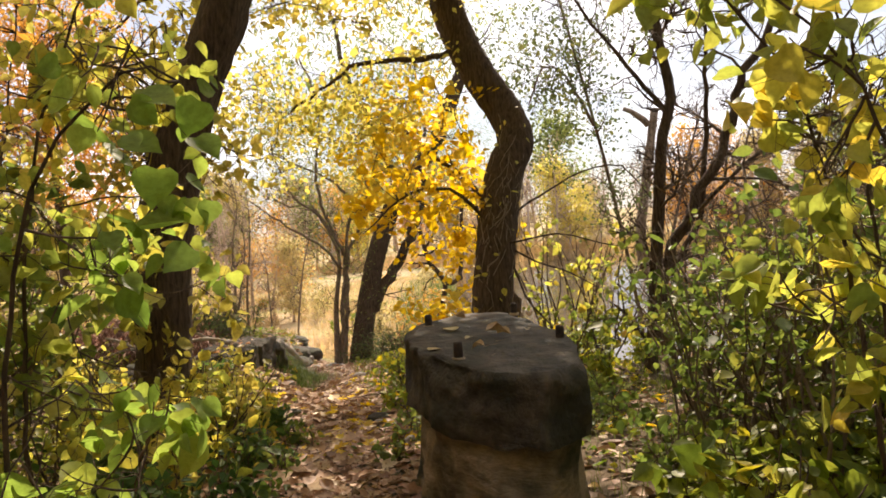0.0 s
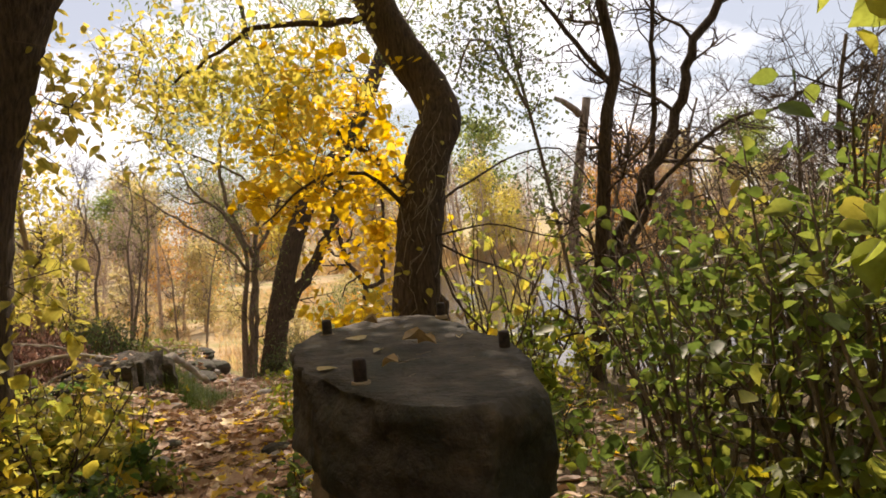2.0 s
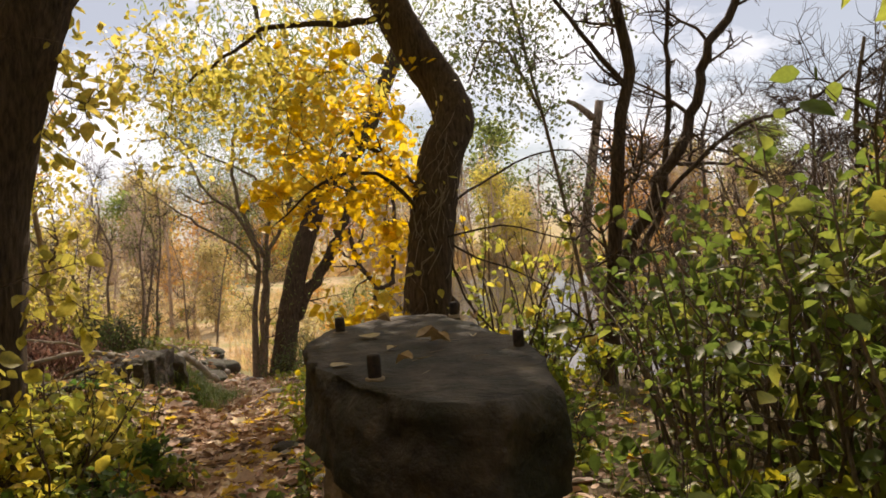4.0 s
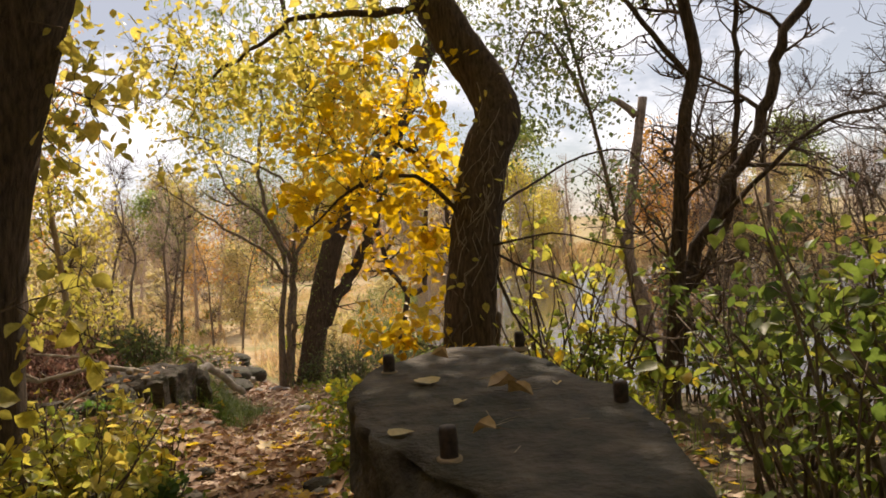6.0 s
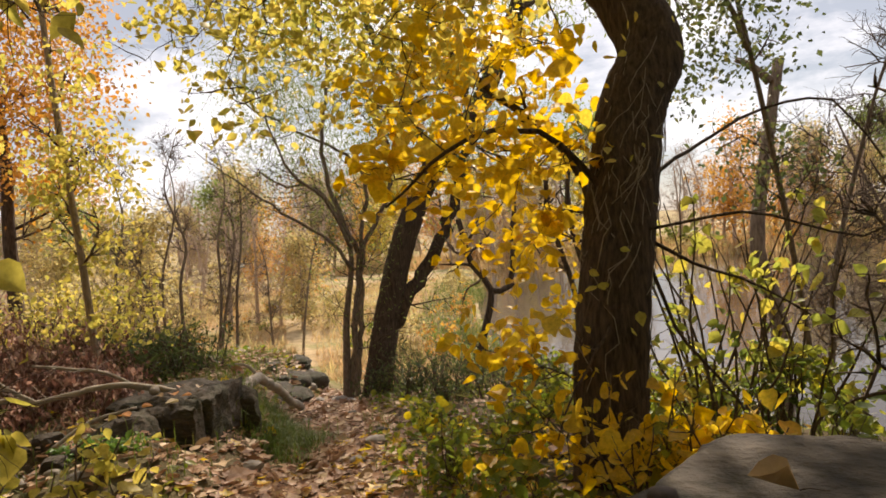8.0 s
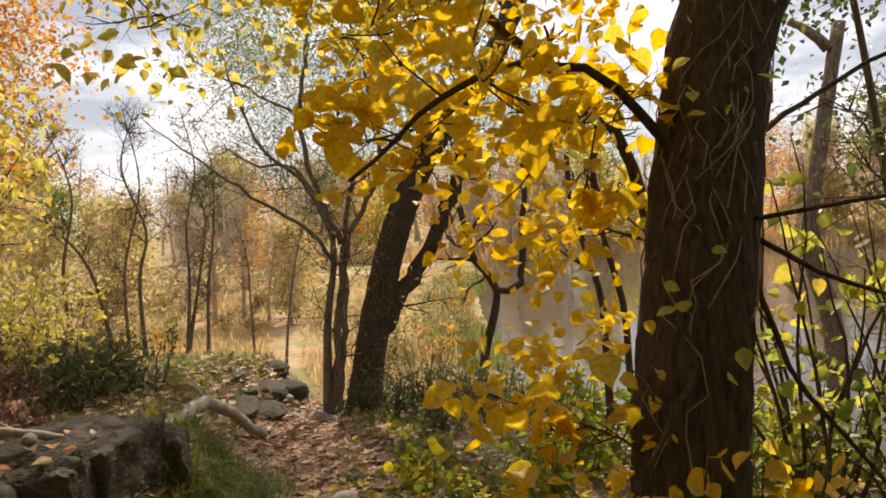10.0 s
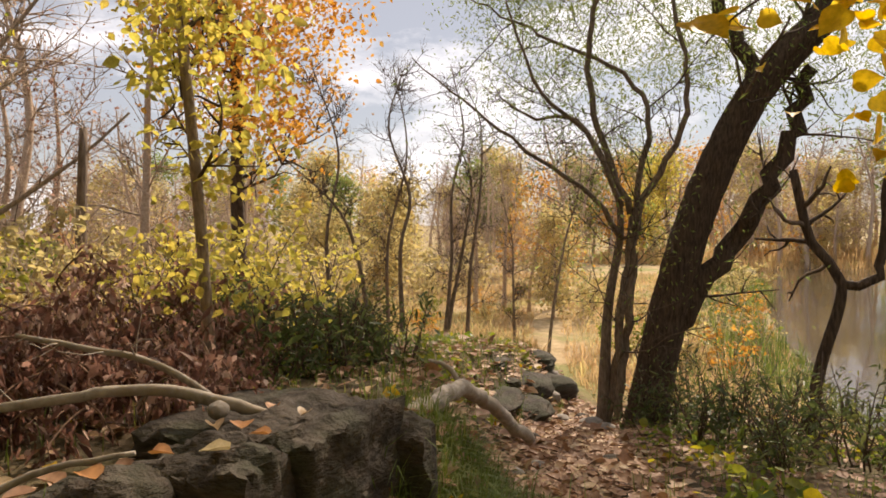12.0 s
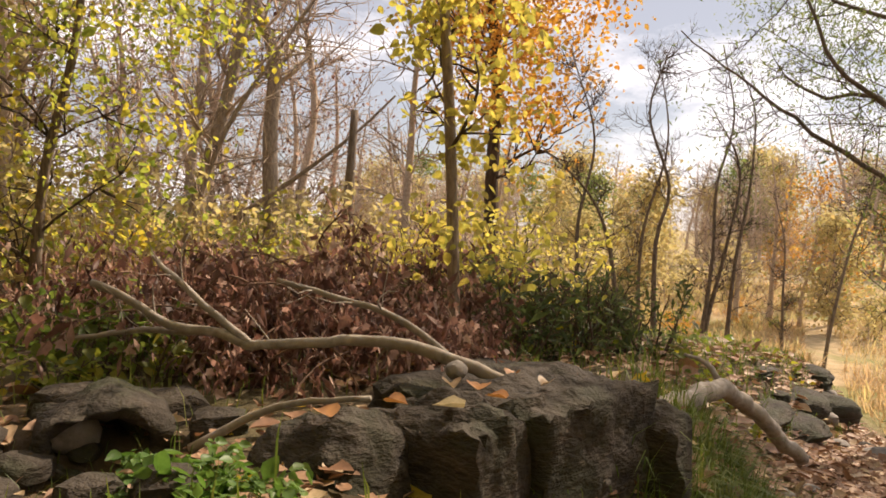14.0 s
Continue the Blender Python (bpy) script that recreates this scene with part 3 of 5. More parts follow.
# the leaning pair across the hollow
lean_tree, _ = tree("tree", "leaning dark double trunk with thin willow crown", [(-2.42, 18.25, -2.3), (-2.36, 18.26, -1.9), (-2.06, 18.32, -0.36), (-1.62, 18.38, 1.16), (-0.98, 18.44, 2.45), (-0.19, 18.49, 3.34), (0.45, 18.55, 4.58), (1.11, 18.62, 6.09)], 0.27, 0.15, sides=18, rough=0.12, flare=0.4, seed=15, step=0.14,
                    limbs=[([(-2.2, 18.45, -1.5), (-2.0, 18.4, -0.7), (-1.5, 18.5, 0.25), (-1.0, 18.6, 1.0), (-0.6, 18.7, 1.8), (-0.35, 18.8, 2.7)], 0.17, 0.09),
                           ([(-0.98, 18.44, 2.45), (-1.6, 18.7, 4.0), (-2.2, 19.0, 5.6), (-2.4, 19.3, 7.0)], 0.1, 0.05)],
                    twig=(12, 1.4, 2), start=0.5, crown=(4000, 0.07, DART, M_WILLOW, 0.28, 0.6), fine=0.35)
shrub, _ = tree("tree", "many-stemmed slender tree beside the path", [(-2.87, 18.05, -1.95), (-2.8, 18.1, -0.4), (-2.64, 18.15, 1.02), (-3.19, 18.17, 2.16), (-3.73, 18.16, 2.19), (-4.2, 18.1, 2.5)], 0.085, 0.014, sides=10, bark=M_BARK_GREY, flare=0.2, seed=16,
                limbs=[([(-2.79, 18.05, -1.9), (-2.6, 18.1, -0.3), (-2.44, 18.15, 1.0), (-2.34, 18.2, 2.43), (-3.5, 18.2, 3.22), (-4.71, 18.19, 3.96)], 0.07, 0.01),
                       ([(-2.7, 18.06, -1.9), (-2.5, 18.1, -0.3), (-2.4, 18.15, 0.89), (-1.81, 18.21, 2.17), (-2.03, 18.26, 3.83), (-2.47, 18.3, 5.4)], 0.065, 0.012),
                       ([(-2.6, 18.1, 0.6), (-2.98, 17.93, 1.15), (-3.65, 17.38, 1.71), (-4.09, 17.02, 2.09), (-4.79, 16.45, 2.78)], 0.04, 0.006),
                       ([(-2.6, 18.1, 1.0), (-2.97, 17.71, 1.92), (-3.45, 17.32, 2.38), (-3.7, 17.14, 3.09), (-3.87, 17.03, 3.8)], 0.04, 0.008),
                       ([(-2.5, 18.15, 0.9), (-3.0, 18.0, 2.6), (-2.8, 18.0, 4.4), (-3.2, 18.2, 5.8)], 0.05, 0.02)],
                twig=(15, 1.25, 3), start=0.35, fine=0.6, crown=(4500, 0.055, DART, M_WILLOW, 0.2, 0.5), extra=np.vstack([blob((-3.3, 17.4, 4.4), (1.1, 0.9, 0.8), 2200, 65), blob((-2.5, 18.4, 4.3), (1.7, 0.8, 0.9), 4500, 71)]))
willow_rng = np.random.default_rng(17)
g = Geo()
leaves(g, np.vstack([blob((-2.9, 18.7, 3.5), (1.6, 0.9, 0.9), 9000, 72), blob((-0.8, 18.9, 3.6), (1.5, 0.8, 0.9), 7000, 73), blob((0.6, 19.0, 3.0), (1.0, 0.8, 0.9), 3500, 74), blob((-4.2, 18.4, 4.4), (0.8, 0.8, 0.7), 2500, 75)]), 0.055, DART, 0.5, rng=willow_rng)
leaves(g, np.vstack([blob((-2.4, 19.2, 6.2), (2.2, 1.2, 1.5), 2600, 1), blob((0.3, 19.2, 6.4), (2.0, 1.2, 1.4), 1800, 2)]), 0.14, DART, 0.6, rng=willow_rng)
part("crown", g, M_WILLOW, lean_tree, kind="stuff")

# forked saplings on the bank
tree("sapling", "dark forked sapling on the river bank", [(-0.52, 18.1, -2.75), (-0.48, 18.16, -2.34), (-0.33, 18.23, -1.08), (-0.07, 18.29, 0.02), (-0.4, 18.3, 0.52), (-0.6, 18.3, 1.4)], 0.085, 0.05, sides=10, rough=0.08, flare=0.3, seed=31,
     limbs=[([(-0.07, 18.29, 0.02), (0.3, 18.32, 0.12), (0.43, 18.38, 1.42), (0.5, 18.4, 2.4)], 0.06, 0.035)], twig=(5, 0.8, 2), start=0.7, group="bank saplings")
tree("sapling", "dark forked sapling on the river bank", [(1.13, 15.2, -2.35), (1.11, 15.27, -1.8), (1.08, 15.34, -0.2), (1.04, 15.36, 0.29), (0.77, 15.39, 1.28), (0.73, 15.42, 1.95)], 0.055, 0.03, sides=9, rough=0.08, flare=0.3, seed=32, twig=(6, 0.8, 2), start=0.6, group="bank saplings")
tree("sapling", "dark forked sapling on the river bank", [(1.38, 15.25, -2.35), (1.36, 15.29, -1.69), (1.35, 15.34, -0.46), (1.31, 15.37, 0.16), (1.04, 15.41, 1.33), (1.11, 15.45, 2.25)], 0.05, 0.03, sides=9, rough=0.08, flare=0.3, seed=33, twig=(6, 0.8, 2), start=0.6, group="bank saplings")
curvy, ctips = tree("tree", "slender crooked tree with golden leaves on the bank", [(0.98, 12.3, -1.35), (1.04, 12.32, -0.46), (1.16, 12.35, 0.15), (0.93, 12.35, 0.39), (0.94, 12.38, 1.0), (0.81, 12.4, 1.62), (0.59, 12.41, 2.05), (0.26, 12.41, 2.41), (-0.07, 12.4, 2.65), (-0.6, 12.4, 3.2)], 0.06, 0.035, sides=10, rough=0.08, flare=0.3, seed=34,
                    twig=(8, 0.9, 2), start=0.45, crown=(250, 0.095, BROAD, M_YELLOW, 0.2, 0.4), extra=np.vstack([blob((-0.2, 12.5, 1.7), (0.8, 0.6, 0.9), 380, 61), blob((-0.5, 12.6, 2.9), (1.0, 0.6, 0.7), 420, 62), blob((0.1, 12.4, 0.4), (0.5, 0.5, 0.5), 110, 63)]))

# dark trees over the bank
tree("tree", "dark bare double-stemmed tree over the bank", [(2.5, 9.86, -1.9), (2.52, 9.86, -1.47), (2.71, 9.89, -0.11), (2.86, 9.92, 1.19), (3.02, 9.95, 2.48), (3.17, 9.96, 2.99), (3.06, 9.99, 3.78), (3.02, 10.02, 4.57), (2.9, 10.1, 5.6)], 0.105, 0.05, sides=12, rough=0.1, flare=0.3, seed=41,
     limbs=[([(2.55, 9.96, -1.7), (2.86, 9.99, 0.39), (3.26, 9.99, 1.29), (3.7, 9.98, 2.05), (3.94, 9.98, 2.62), (4.09, 9.99, 3.14), (4.5, 9.98, 3.7), (4.88, 9.97, 4.34)], 0.1, 0.045),
            ([(3.17, 9.6, 1.3), (3.63, 9.38, 1.8), (4.21, 9.35, 2.22), (4.83, 9.3, 2.33), (5.41, 9.27, 2.71)], 0.028, 0.015),
            ([(3.0, 10.0, 0.6), (3.5, 10.14, 1.3), (3.61, 10.18, 1.81), (3.8, 10.24, 3.82), (3.78, 10.26, 4.8)], 0.045, 0.02),
            ([(3.1, 9.95, 2.8), (2.7, 9.9, 3.3), (2.3, 10.0, 3.9), (1.9, 10.1, 4.6)], 0.035, 0.015)],
     twig=(16, 1.15, 3), start=0.35, lift=0.0, fine=0.85)
g_tree, _ = tree("tree", "slim grey tree with small drab leaves above the water", [(3.6, 13.2, -2.4), (3.3, 13.0, 0.0), (2.9, 12.8, 2.2), (2.4, 12.6, 4.4), (2.0, 12.4, 6.0)], 0.04, 0.02, bark=M_BARK_GREY, sides=9, seed=43,
                 limbs=[([(2.7, 12.7, 3.0), (2.2, 12.3, 3.8), (1.8, 12.0, 3.9), (1.5, 11.8, 3.3)], 0.03, 0.012)], twig=(16, 0.9, 2), start=0.4, crown=(1500, 0.06, KITE, M_WEED, 0.16, 0.6), extra=np.vstack([blob((2.3, 12.4, 3.7), (0.8, 0.6, 0.9), 900, 68), blob((1.6, 12.0, 4.2), (0.9, 0.6, 0.7), 900, 69), blob((3.2, 12.4, 4.6), (0.9, 0.6, 0.6), 600, 70), blob((1.8, 12.2, 2.9), (0.6, 0.5, 0.6), 450, 76)]))
snag, _ = tree("dead_tree", "pale broken dead trunk standing by the water", [(5.1, 17.9, -3.2), (5.09, 17.93, -2.52), (5.08, 17.99, -0.8), (4.79, 18.03, 0.51), (5.0, 18.08, 2.0), (5.21, 18.12, 3.06), (5.38, 18.16, 3.9)], 0.17, 0.09, bark=M_SNAG, sides=14, rough=0.14, flare=0.2, seed=44, category="dead tree",
               limbs=[([(5.19, 18.14, 3.5), (4.89, 18.14, 3.78), (4.6, 18.14, 3.94)], 0.09, 0.05)])
for k, (x, y, h) in enumerate([(6.5, 12.5, 5.5), (7.6, 10.5, 5.0), (5.2, 12.0, 4.8), (9.0, 13.5, 6.5), (4.6, 8.0, 3.6), (4.0, 14.2, 5.6), (6.0, 15.6, 6.0), (7.6, 14.2, 5.6)]):
    rr = np.random.default_rng(50 + k)
    p = wander(on_ground(x, y, -0.2), (rr.normal(0, 0.1), rr.normal(0, 0.1), 1), h, 7, 0.09, rr, 0.05)
    tree("tree", "thin bare dark tree on the river bank", p, 0.05, 0.016, bark=M_BARK_GREY, sides=8, seed=60 + k, twig=(24, 1.3, 3), start=0.25, group="bank trees", fine=1.0)

# left side: saplings by the ledge
THIN = [
    [(-5.92, 21.2, -1.7), (-5.88, 21.26, -1.22), (-5.83, 21.37, 0.03), (-5.69, 21.56, 1.38), (-5.69, 21.61, 2.72), (-5.98, 21.4, 3.48)],
    [(-6.16, 20.77, -1.4), (-6.1, 20.8, -0.9), (-6.04, 20.93, 0.22), (-6.04, 20.98, 1.35), (-5.87, 21.19, 2.49), (-6.06, 21.08, 3.71)],
    [(-6.13, 20.8, -1.4), (-6.05, 20.85, -0.8), (-5.88, 21.07, 0.32), (-5.76, 21.24, 1.64), (-6.16, 20.94, 2.67)],
    [(-6.4, 19.53, -1.1), (-6.42, 19.55, 0.4), (-6.3, 19.7, 1.28), (-6.58, 19.51, 2.42), (-6.36, 19.75, 3.49)],
    [(-6.3, 18.25, -1.0), (-6.38, 18.23, -0.4), (-6.51, 18.16, 0.48), (-6.75, 17.98, 1.12), (-7.26, 17.56, 1.74)],
    [(-6.22, 25.59, -2.5), (-6.25, 25.6, -0.73), (-6.27, 25.63, 0.38), (-6.49, 25.5, 1.47)],
    [(-5.3, 25.1, -2.5), (-5.18, 25.17, -1.3), (-4.95, 25.45, 0.32), (-4.66, 25.76, 1.59), (-4.59, 25.89, 3.09)],
    [(-7.6, 21.5, -1.9), (-7.6, 21.5, 0.4), (-7.2, 21.6, 2.2), (-7.5, 21.7, 3.9)],
    [(-7.4, 19.0, -1.0), (-7.5, 19.0, 0.6), (-7.3, 19.1, 2.0), (-7.7, 19.0, 3.4)],
]
for k, p in enumerate(THIN):
    tree("sapling", "thin bare crooked sapling above the meadow", p, 0.042, 0.008, bark=M_BARK_GREY, sides=7, rough=0.06, flare=0.3, seed=70 + k, twig=(24, 0.75, 2), start=0.2, group="thin saplings", lift=0.1)

# yellow sapling, orange tree and bare trees
ytree, _ = tree("sapling", "slim brown sapling with lemon yellow leaves", [(-4.7, 12.66, -0.5), (-4.72, 12.66, -0.2), (-4.76, 12.66, 0.61), (-4.81, 12.65, 1.41), (-4.88, 12.64, 2.2), (-4.95, 12.62, 3.2), (-5.0, 12.6, 4.2)], 0.047, 0.03, bark=M_BARK_PALE, sides=10, rough=0.05, flare=0.3, seed=81, twig=(12, 0.75, 2), start=0.25,
                crown=(220, 0.062, OVAL, M_LEMON, 0.1, 0.6),
                extra=np.vstack([blob((-4.75, 12.7, 2.2), (0.62, 0.5, 0.5), 760, 3), blob((-4.6, 12.75, 1.15), (0.5, 0.5, 0.3), 220, 4), blob((-4.9, 12.9, 0.55), (0.8, 0.6, 0.35), 300, 5), blob((-4.9, 12.6, 3.2), (0.6, 0.6, 0.4), 250, 6)]))
tree("tree", "tall tree with orange and yellow autumn crown", [(-11.0, 21.4, -2.2), (-11.05, 21.4, 0.0), (-11.1, 21.45, 1.8), (-11.1, 21.55, 3.6), (-11.3, 21.5, 5.5), (-11.6, 21.4, 8.0), (-11.8, 21.4, 11.0)], 0.18, 0.06, sides=12, seed=82, twig=(18, 2.2, 2), start=0.25,
     crown=(2500, 0.09, OVAL, M_ORANGE, 0.3, 0.5), extra=np.vstack([blob((-10.6, 21.1, 6.3), (2.0, 1.6, 1.7), 7500, 7), blob((-11.3, 21.3, 9.3), (2.5, 2.1, 1.8), 4500, 8), blob((-10.1, 20.9, 3.6), (1.4, 1.2, 1.0), 2200, 9)]))
for k, (p, r) in enumerate([([(-9.7, 13.3, -0.6), (-9.64, 13.43, -0.05), (-9.58, 13.53, 0.78), (-9.37, 13.77, 2.03), (-9.22, 13.97, 3.28), (-9.11, 14.11, 4.32), (-9.0, 14.3, 6.0)], 0.1),
                            ([(-9.7, 14.7, -0.6), (-9.71, 14.72, 0.37), (-9.78, 14.72, 1.67), (-9.79, 14.77, 2.82), (-10.03, 14.6, 3.58), (-10.19, 14.52, 4.72), (-10.3, 14.5, 6.5)], 0.12),
                            ([(-9.4, 13.0, -0.5), (-9.2, 13.18, 0.38), (-8.91, 13.49, 1.63), (-8.46, 13.92, 2.62), (-8.01, 14.36, 3.55)], 0.04)]):
    tree("tree", "bare purplish brown tree behind dead brush", p, r, r * 0.4, bark=M_BARK_PALE, sides=10, rough=0.06, seed=90 + k, twig=(13, 1.5, 3 if k < 2 else 2), start=0.3, group="bare trees", bark_twig=M_TWIG_HAZE)
tree("dead_tree", "short broken dead trunk above the brush", [(-8.18, 14.7, -0.7), (-8.18, 14.7, 0.0), (-8.19, 14.73, 0.83), (-8.18, 14.8, 1.97)], 0.08, 0.045, bark=M_SNAG, sides=9, rough=0.14, flare=0.2, seed=94, category="dead tree")
tree("fallen_limb", "fallen dark limb leaning in the treetops", [(-9.5, 14.0, 0.6), (-8.89, 14.54, 1.18), (-8.38, 15.01, 1.73), (-8.02, 15.34, 2.21)], 0.034, 0.014, bark=M_BARK_PALE, sides=8, seed=95, twig=(5, 0.6, 1), category="branch")

tree("tree", "young tree with green and yellow leaves", [(-8.05, 11.1, -0.6), (-8.04, 11.11, -0.06), (-8.02, 11.19, 0.99), (-7.88, 11.35, 1.95), (-7.84, 11.42, 2.71), (-7.8, 11.5, 3.8)], 0.05, 0.025, bark=M_BARK_GREY, sides=9, seed=96, twig=(14, 0.9, 2), start=0.2,
     crown=(700, 0.055, OVAL, M_SPRAY, 0.15, 0.5), extra=np.vstack([blob((-7.5, 11.3, 1.6), (0.9, 0.7, 0.9), 1000, 66), blob((-7.2, 11.8, 2.6), (1.0, 0.7, 0.6), 900, 67), blob((-8.6, 12.6, 2.9), (1.1, 0.8, 0.7), 900, 68)]))

# tall trees added out of view; their boughs above the path cut the sky light
shade_tree1, _ = tree("tree", "tall tree added out of view, its wide yellow green crown shading the path", [(5.3, 2.2, -0.4), (5.2, 2.2, 2.0), (4.9, 2.3, 4.0), (4.4, 2.5, 6.0), (4.0, 2.6, 8.0)], 0.2, 0.1, sides=12, seed=97, step=0.4)
leafy_bough(shade_tree1, "bough", [(4.5, 2.4, 5.6), (3.2, 3.2, 6.6), (1.6, 4.2, 7.0), (0.2, 5.2, 6.9)], 0.08,
            [((2.8, 3.6, 6.8), (2.0, 2.0, 0.7), 1300), ((0.6, 5.2, 7.0), (1.9, 2.0, 0.6), 1300), ((3.6, 6.2, 6.6), (1.8, 1.8, 0.7), 1000), ((0.0, 2.0, 7.2), (1.8, 1.8, 0.6), 900), ((0.8, 6.4, 7.1), (2.0, 1.3, 0.6), 1300)], M_SPRAY, 0.15, KITE, 98)
shade_tree2, _ = tree("tree", "tall tree added out of view, its wide yellow green crown shading the path", [(-6.3, 4.6, -0.5), (-6.2, 4.6, 2.0), (-5.9, 4.7, 4.2), (-5.4, 4.9, 6.4), (-5.2, 5.0, 8.0)], 0.2, 0.1, sides=12, seed=99, step=0.4)
leafy_bough(shade_tree2, "bough", [(-5.6, 4.8, 5.6), (-4.2, 5.4, 6.6), (-2.8, 6.0, 6.9), (-1.6, 6.6, 6.9)], 0.08,
            [((-3.4, 5.6, 6.9), (2.0, 1.8, 0.7), 1300), ((-1.6, 7.0, 7.1), (1.8, 1.6, 0.6), 1100), ((-6.0, 6.6, 6.0), (1.9, 1.6, 0.8), 1600), ((-3.6, 8.0, 7.0), (1.8, 1.2, 0.6), 1500)], M_SPRAY, 0.15, KITE, 100)

# ---- undergrowth ----


def bush(label, x, y, h, w, count, size, material, seed, shape=OVAL, stems=7, group="shrubs", droop=0.4, low=0.15, twig_mat=M_TWIG, category="shrub"):
    rng = np.random.default_rng(seed)
    z = float(ground(x, y))
    e = base_at("shrub", (x, y, z), label, category, group)
    sg, cg, tips = Geo(), Geo(), []
    for k in range(stems):
        one = Geo()
        a = rng.uniform(0, 6.28)
        bx, by = x + 0.25 * w * math.cos(a) * rng.uniform(0.1, 1), y + 0.25 * w * math.sin(a) * rng.uniform(0.1, 1)
        line = wander((bx, by, float(ground(bx, by)) - 0.05), (0.4 * math.cos(a) * w / h, 0.4 * math.sin(a) * w / h, 1), h * rng.uniform(0.7, 1.1), 8, 0.13, rng, 0.03)
        tube(one, line, 0.011 * h ** 0.5, 0.004, 5, rng=rng)
        part("stem", one, twig_mat, e)
        twigs(sg, line, 0.007, 7, 0.3 * w, 1, rng, 0.03, 3, 0.2, low, tips)
    part("branchwork", sg, twig_mat, e, kind="stuff")
    tips = np.array(tips)
    leaves(cg, near(tips, count, 0.05, rng), size, shape, droop, rng=rng)
    part("foliage", cg, material, e, kind="stuff")
    return e


SEED = [200]


def row_of(label, spots, h, w, count, size, material, shape=OVAL, **more):
    for x, y, k in spots:
        SEED[0] += 1
        bush(label, x, y, h * k, w * k, int(count * k), size, material, SEED[0], shape, **more)


row_of("leafy green shrub turning yellow beside the pier", [(2.05, 5.6, 0.95), (2.35, 4.7, 1.1), (2.7, 6.1, 1.1), (3.3, 5.3, 1.15), (3.4, 7.0, 1.2), (2.4, 6.9, 1.0), (2.1, 3.8, 1.0), (4.0, 6.3, 1.2), (4.6, 7.6, 1.2), (2.9, 3.7, 1.15), (2.75, 4.5, 1.2)], 1.95, 1.4, 330, 0.072, M_SHRUB, group="bank shrubs", stems=10, low=0.4, twig_mat=M_BARK_GREY)
row_of("low leafy green plants at the foot of the shrubs", [(1.45, 4.6, 0.9), (1.6, 3.9, 1.1), (1.75, 5.4, 0.9), (2.2, 4.2, 1.0), (1.2, 6.6, 0.7), (2.6, 5.2, 1.1), (1.5, 7.4, 0.9), (1.3, 8.2, 0.9)], 0.55, 0.8, 150, 0.085, M_SHRUB, group="low plants", stems=8)
row_of("bright yellow green shrub beside the leafy path", [(-2.3, 7.0, 0.9), (-2.7, 7.7, 1.0), (-2.0, 5.4, 0.7), (-3.4, 7.2, 1.1), (-2.75, 8.1, 0.9), (-2.35, 7.6, 0.8)], 1.05, 1.0, 380, 0.07, M_LEMON, group="path shrubs", stems=9)
row_of("green shrub turning yellow beside the leafy path", [(-2.25, 6.2, 0.9), (-2.8, 6.4, 1.0), (-2.45, 7.4, 0.8), (-3.0, 5.6, 1.0), (-2.4, 6.8, 1.0), (-2.9, 7.1, 1.1), (-2.2, 8.0, 0.6)], 1.05, 1.0, 330, 0.075, M_SPRAY, group="path shrubs", stems=9)
row_of("low green plants beside the path", [(-1.75, 4.6, 1.0), (-2.3, 4.3, 1.2), (-1.9, 3.6, 1.0), (-2.5, 5.2, 1.2), (-1.85, 6.4, 0.8), (-2.6, 5.9, 1.0), (-2.15, 7.5, 0.8), (-1.5, 3.2, 0.9)], 0.5, 0.8, 240, 0.08, M_GREEN, group="low plants", stems=8)
row_of("dark green plants growing behind the ledge", [(-4.2, 13.4, 1.0), (-4.6, 13.9, 1.1), (-5.1, 13.6, 1.0), (-4.0, 14.2, 0.9), (-4.9, 14.6, 1.0), (-5.6, 14.2, 1.1), (-4.4, 13.0, 0.8), (-5.3, 13.0, 0.9)], 0.75, 0.9, 420, 0.085, M_WEED, shape=DART, group="ledge plants", stems=12)
row_of("yellow leafed shrub behind the ledge", [(-5.7, 14.0, 0.9), (-6.5, 15.0, 1.0), (-7.2, 14.6, 0.9), (-5.9, 15.6, 1.0), (-7.4, 16.2, 1.1), (-8.2, 16.6, 1.1)], 1.4, 1.3, 620, 0.055, M_LEMON, group="back shrubs", stems=8)
row_of("pale olive shrub behind the dead brush", [(-8.6, 13.2, 1.0), (-9.8, 13.0, 1.1), (-10.6, 12.2, 1.0), (-8.0, 14.2, 1.0), (-11.6, 12.9, 1.2), (-7.0, 13.6, 0.8), (-12.4, 14.0, 1.3), (-9.2, 12.2, 0.8)], 1.5, 1.4, 520, 0.065, M_FAR, group="back shrubs", stems=9, twig_mat=M_TWIG_HAZE)
row_of("yellow green shrub behind the dead brush", [(-9.4, 14.4, 1.1), (-10.8, 13.6, 1.2), (-7.6, 12.7, 0.7), (-8.4, 11.9, 0.75), (-12.0, 11.8, 1.1)], 1.6, 1.4, 480, 0.06, M_SPRAY, group="back shrubs", stems=9, twig_mat=M_TWIG_HAZE)
row_of("low green plants under the dead brush", [(-5.0, 10.55, 0.9), (-5.4, 10.3, 1.0), (-5.9, 10.6, 1.1), (-4.9, 10.15, 0.6), (-6.3, 10.2, 1.0)], 0.42, 0.7, 190, 0.055, M_SHRUB, group="low plants", stems=7)
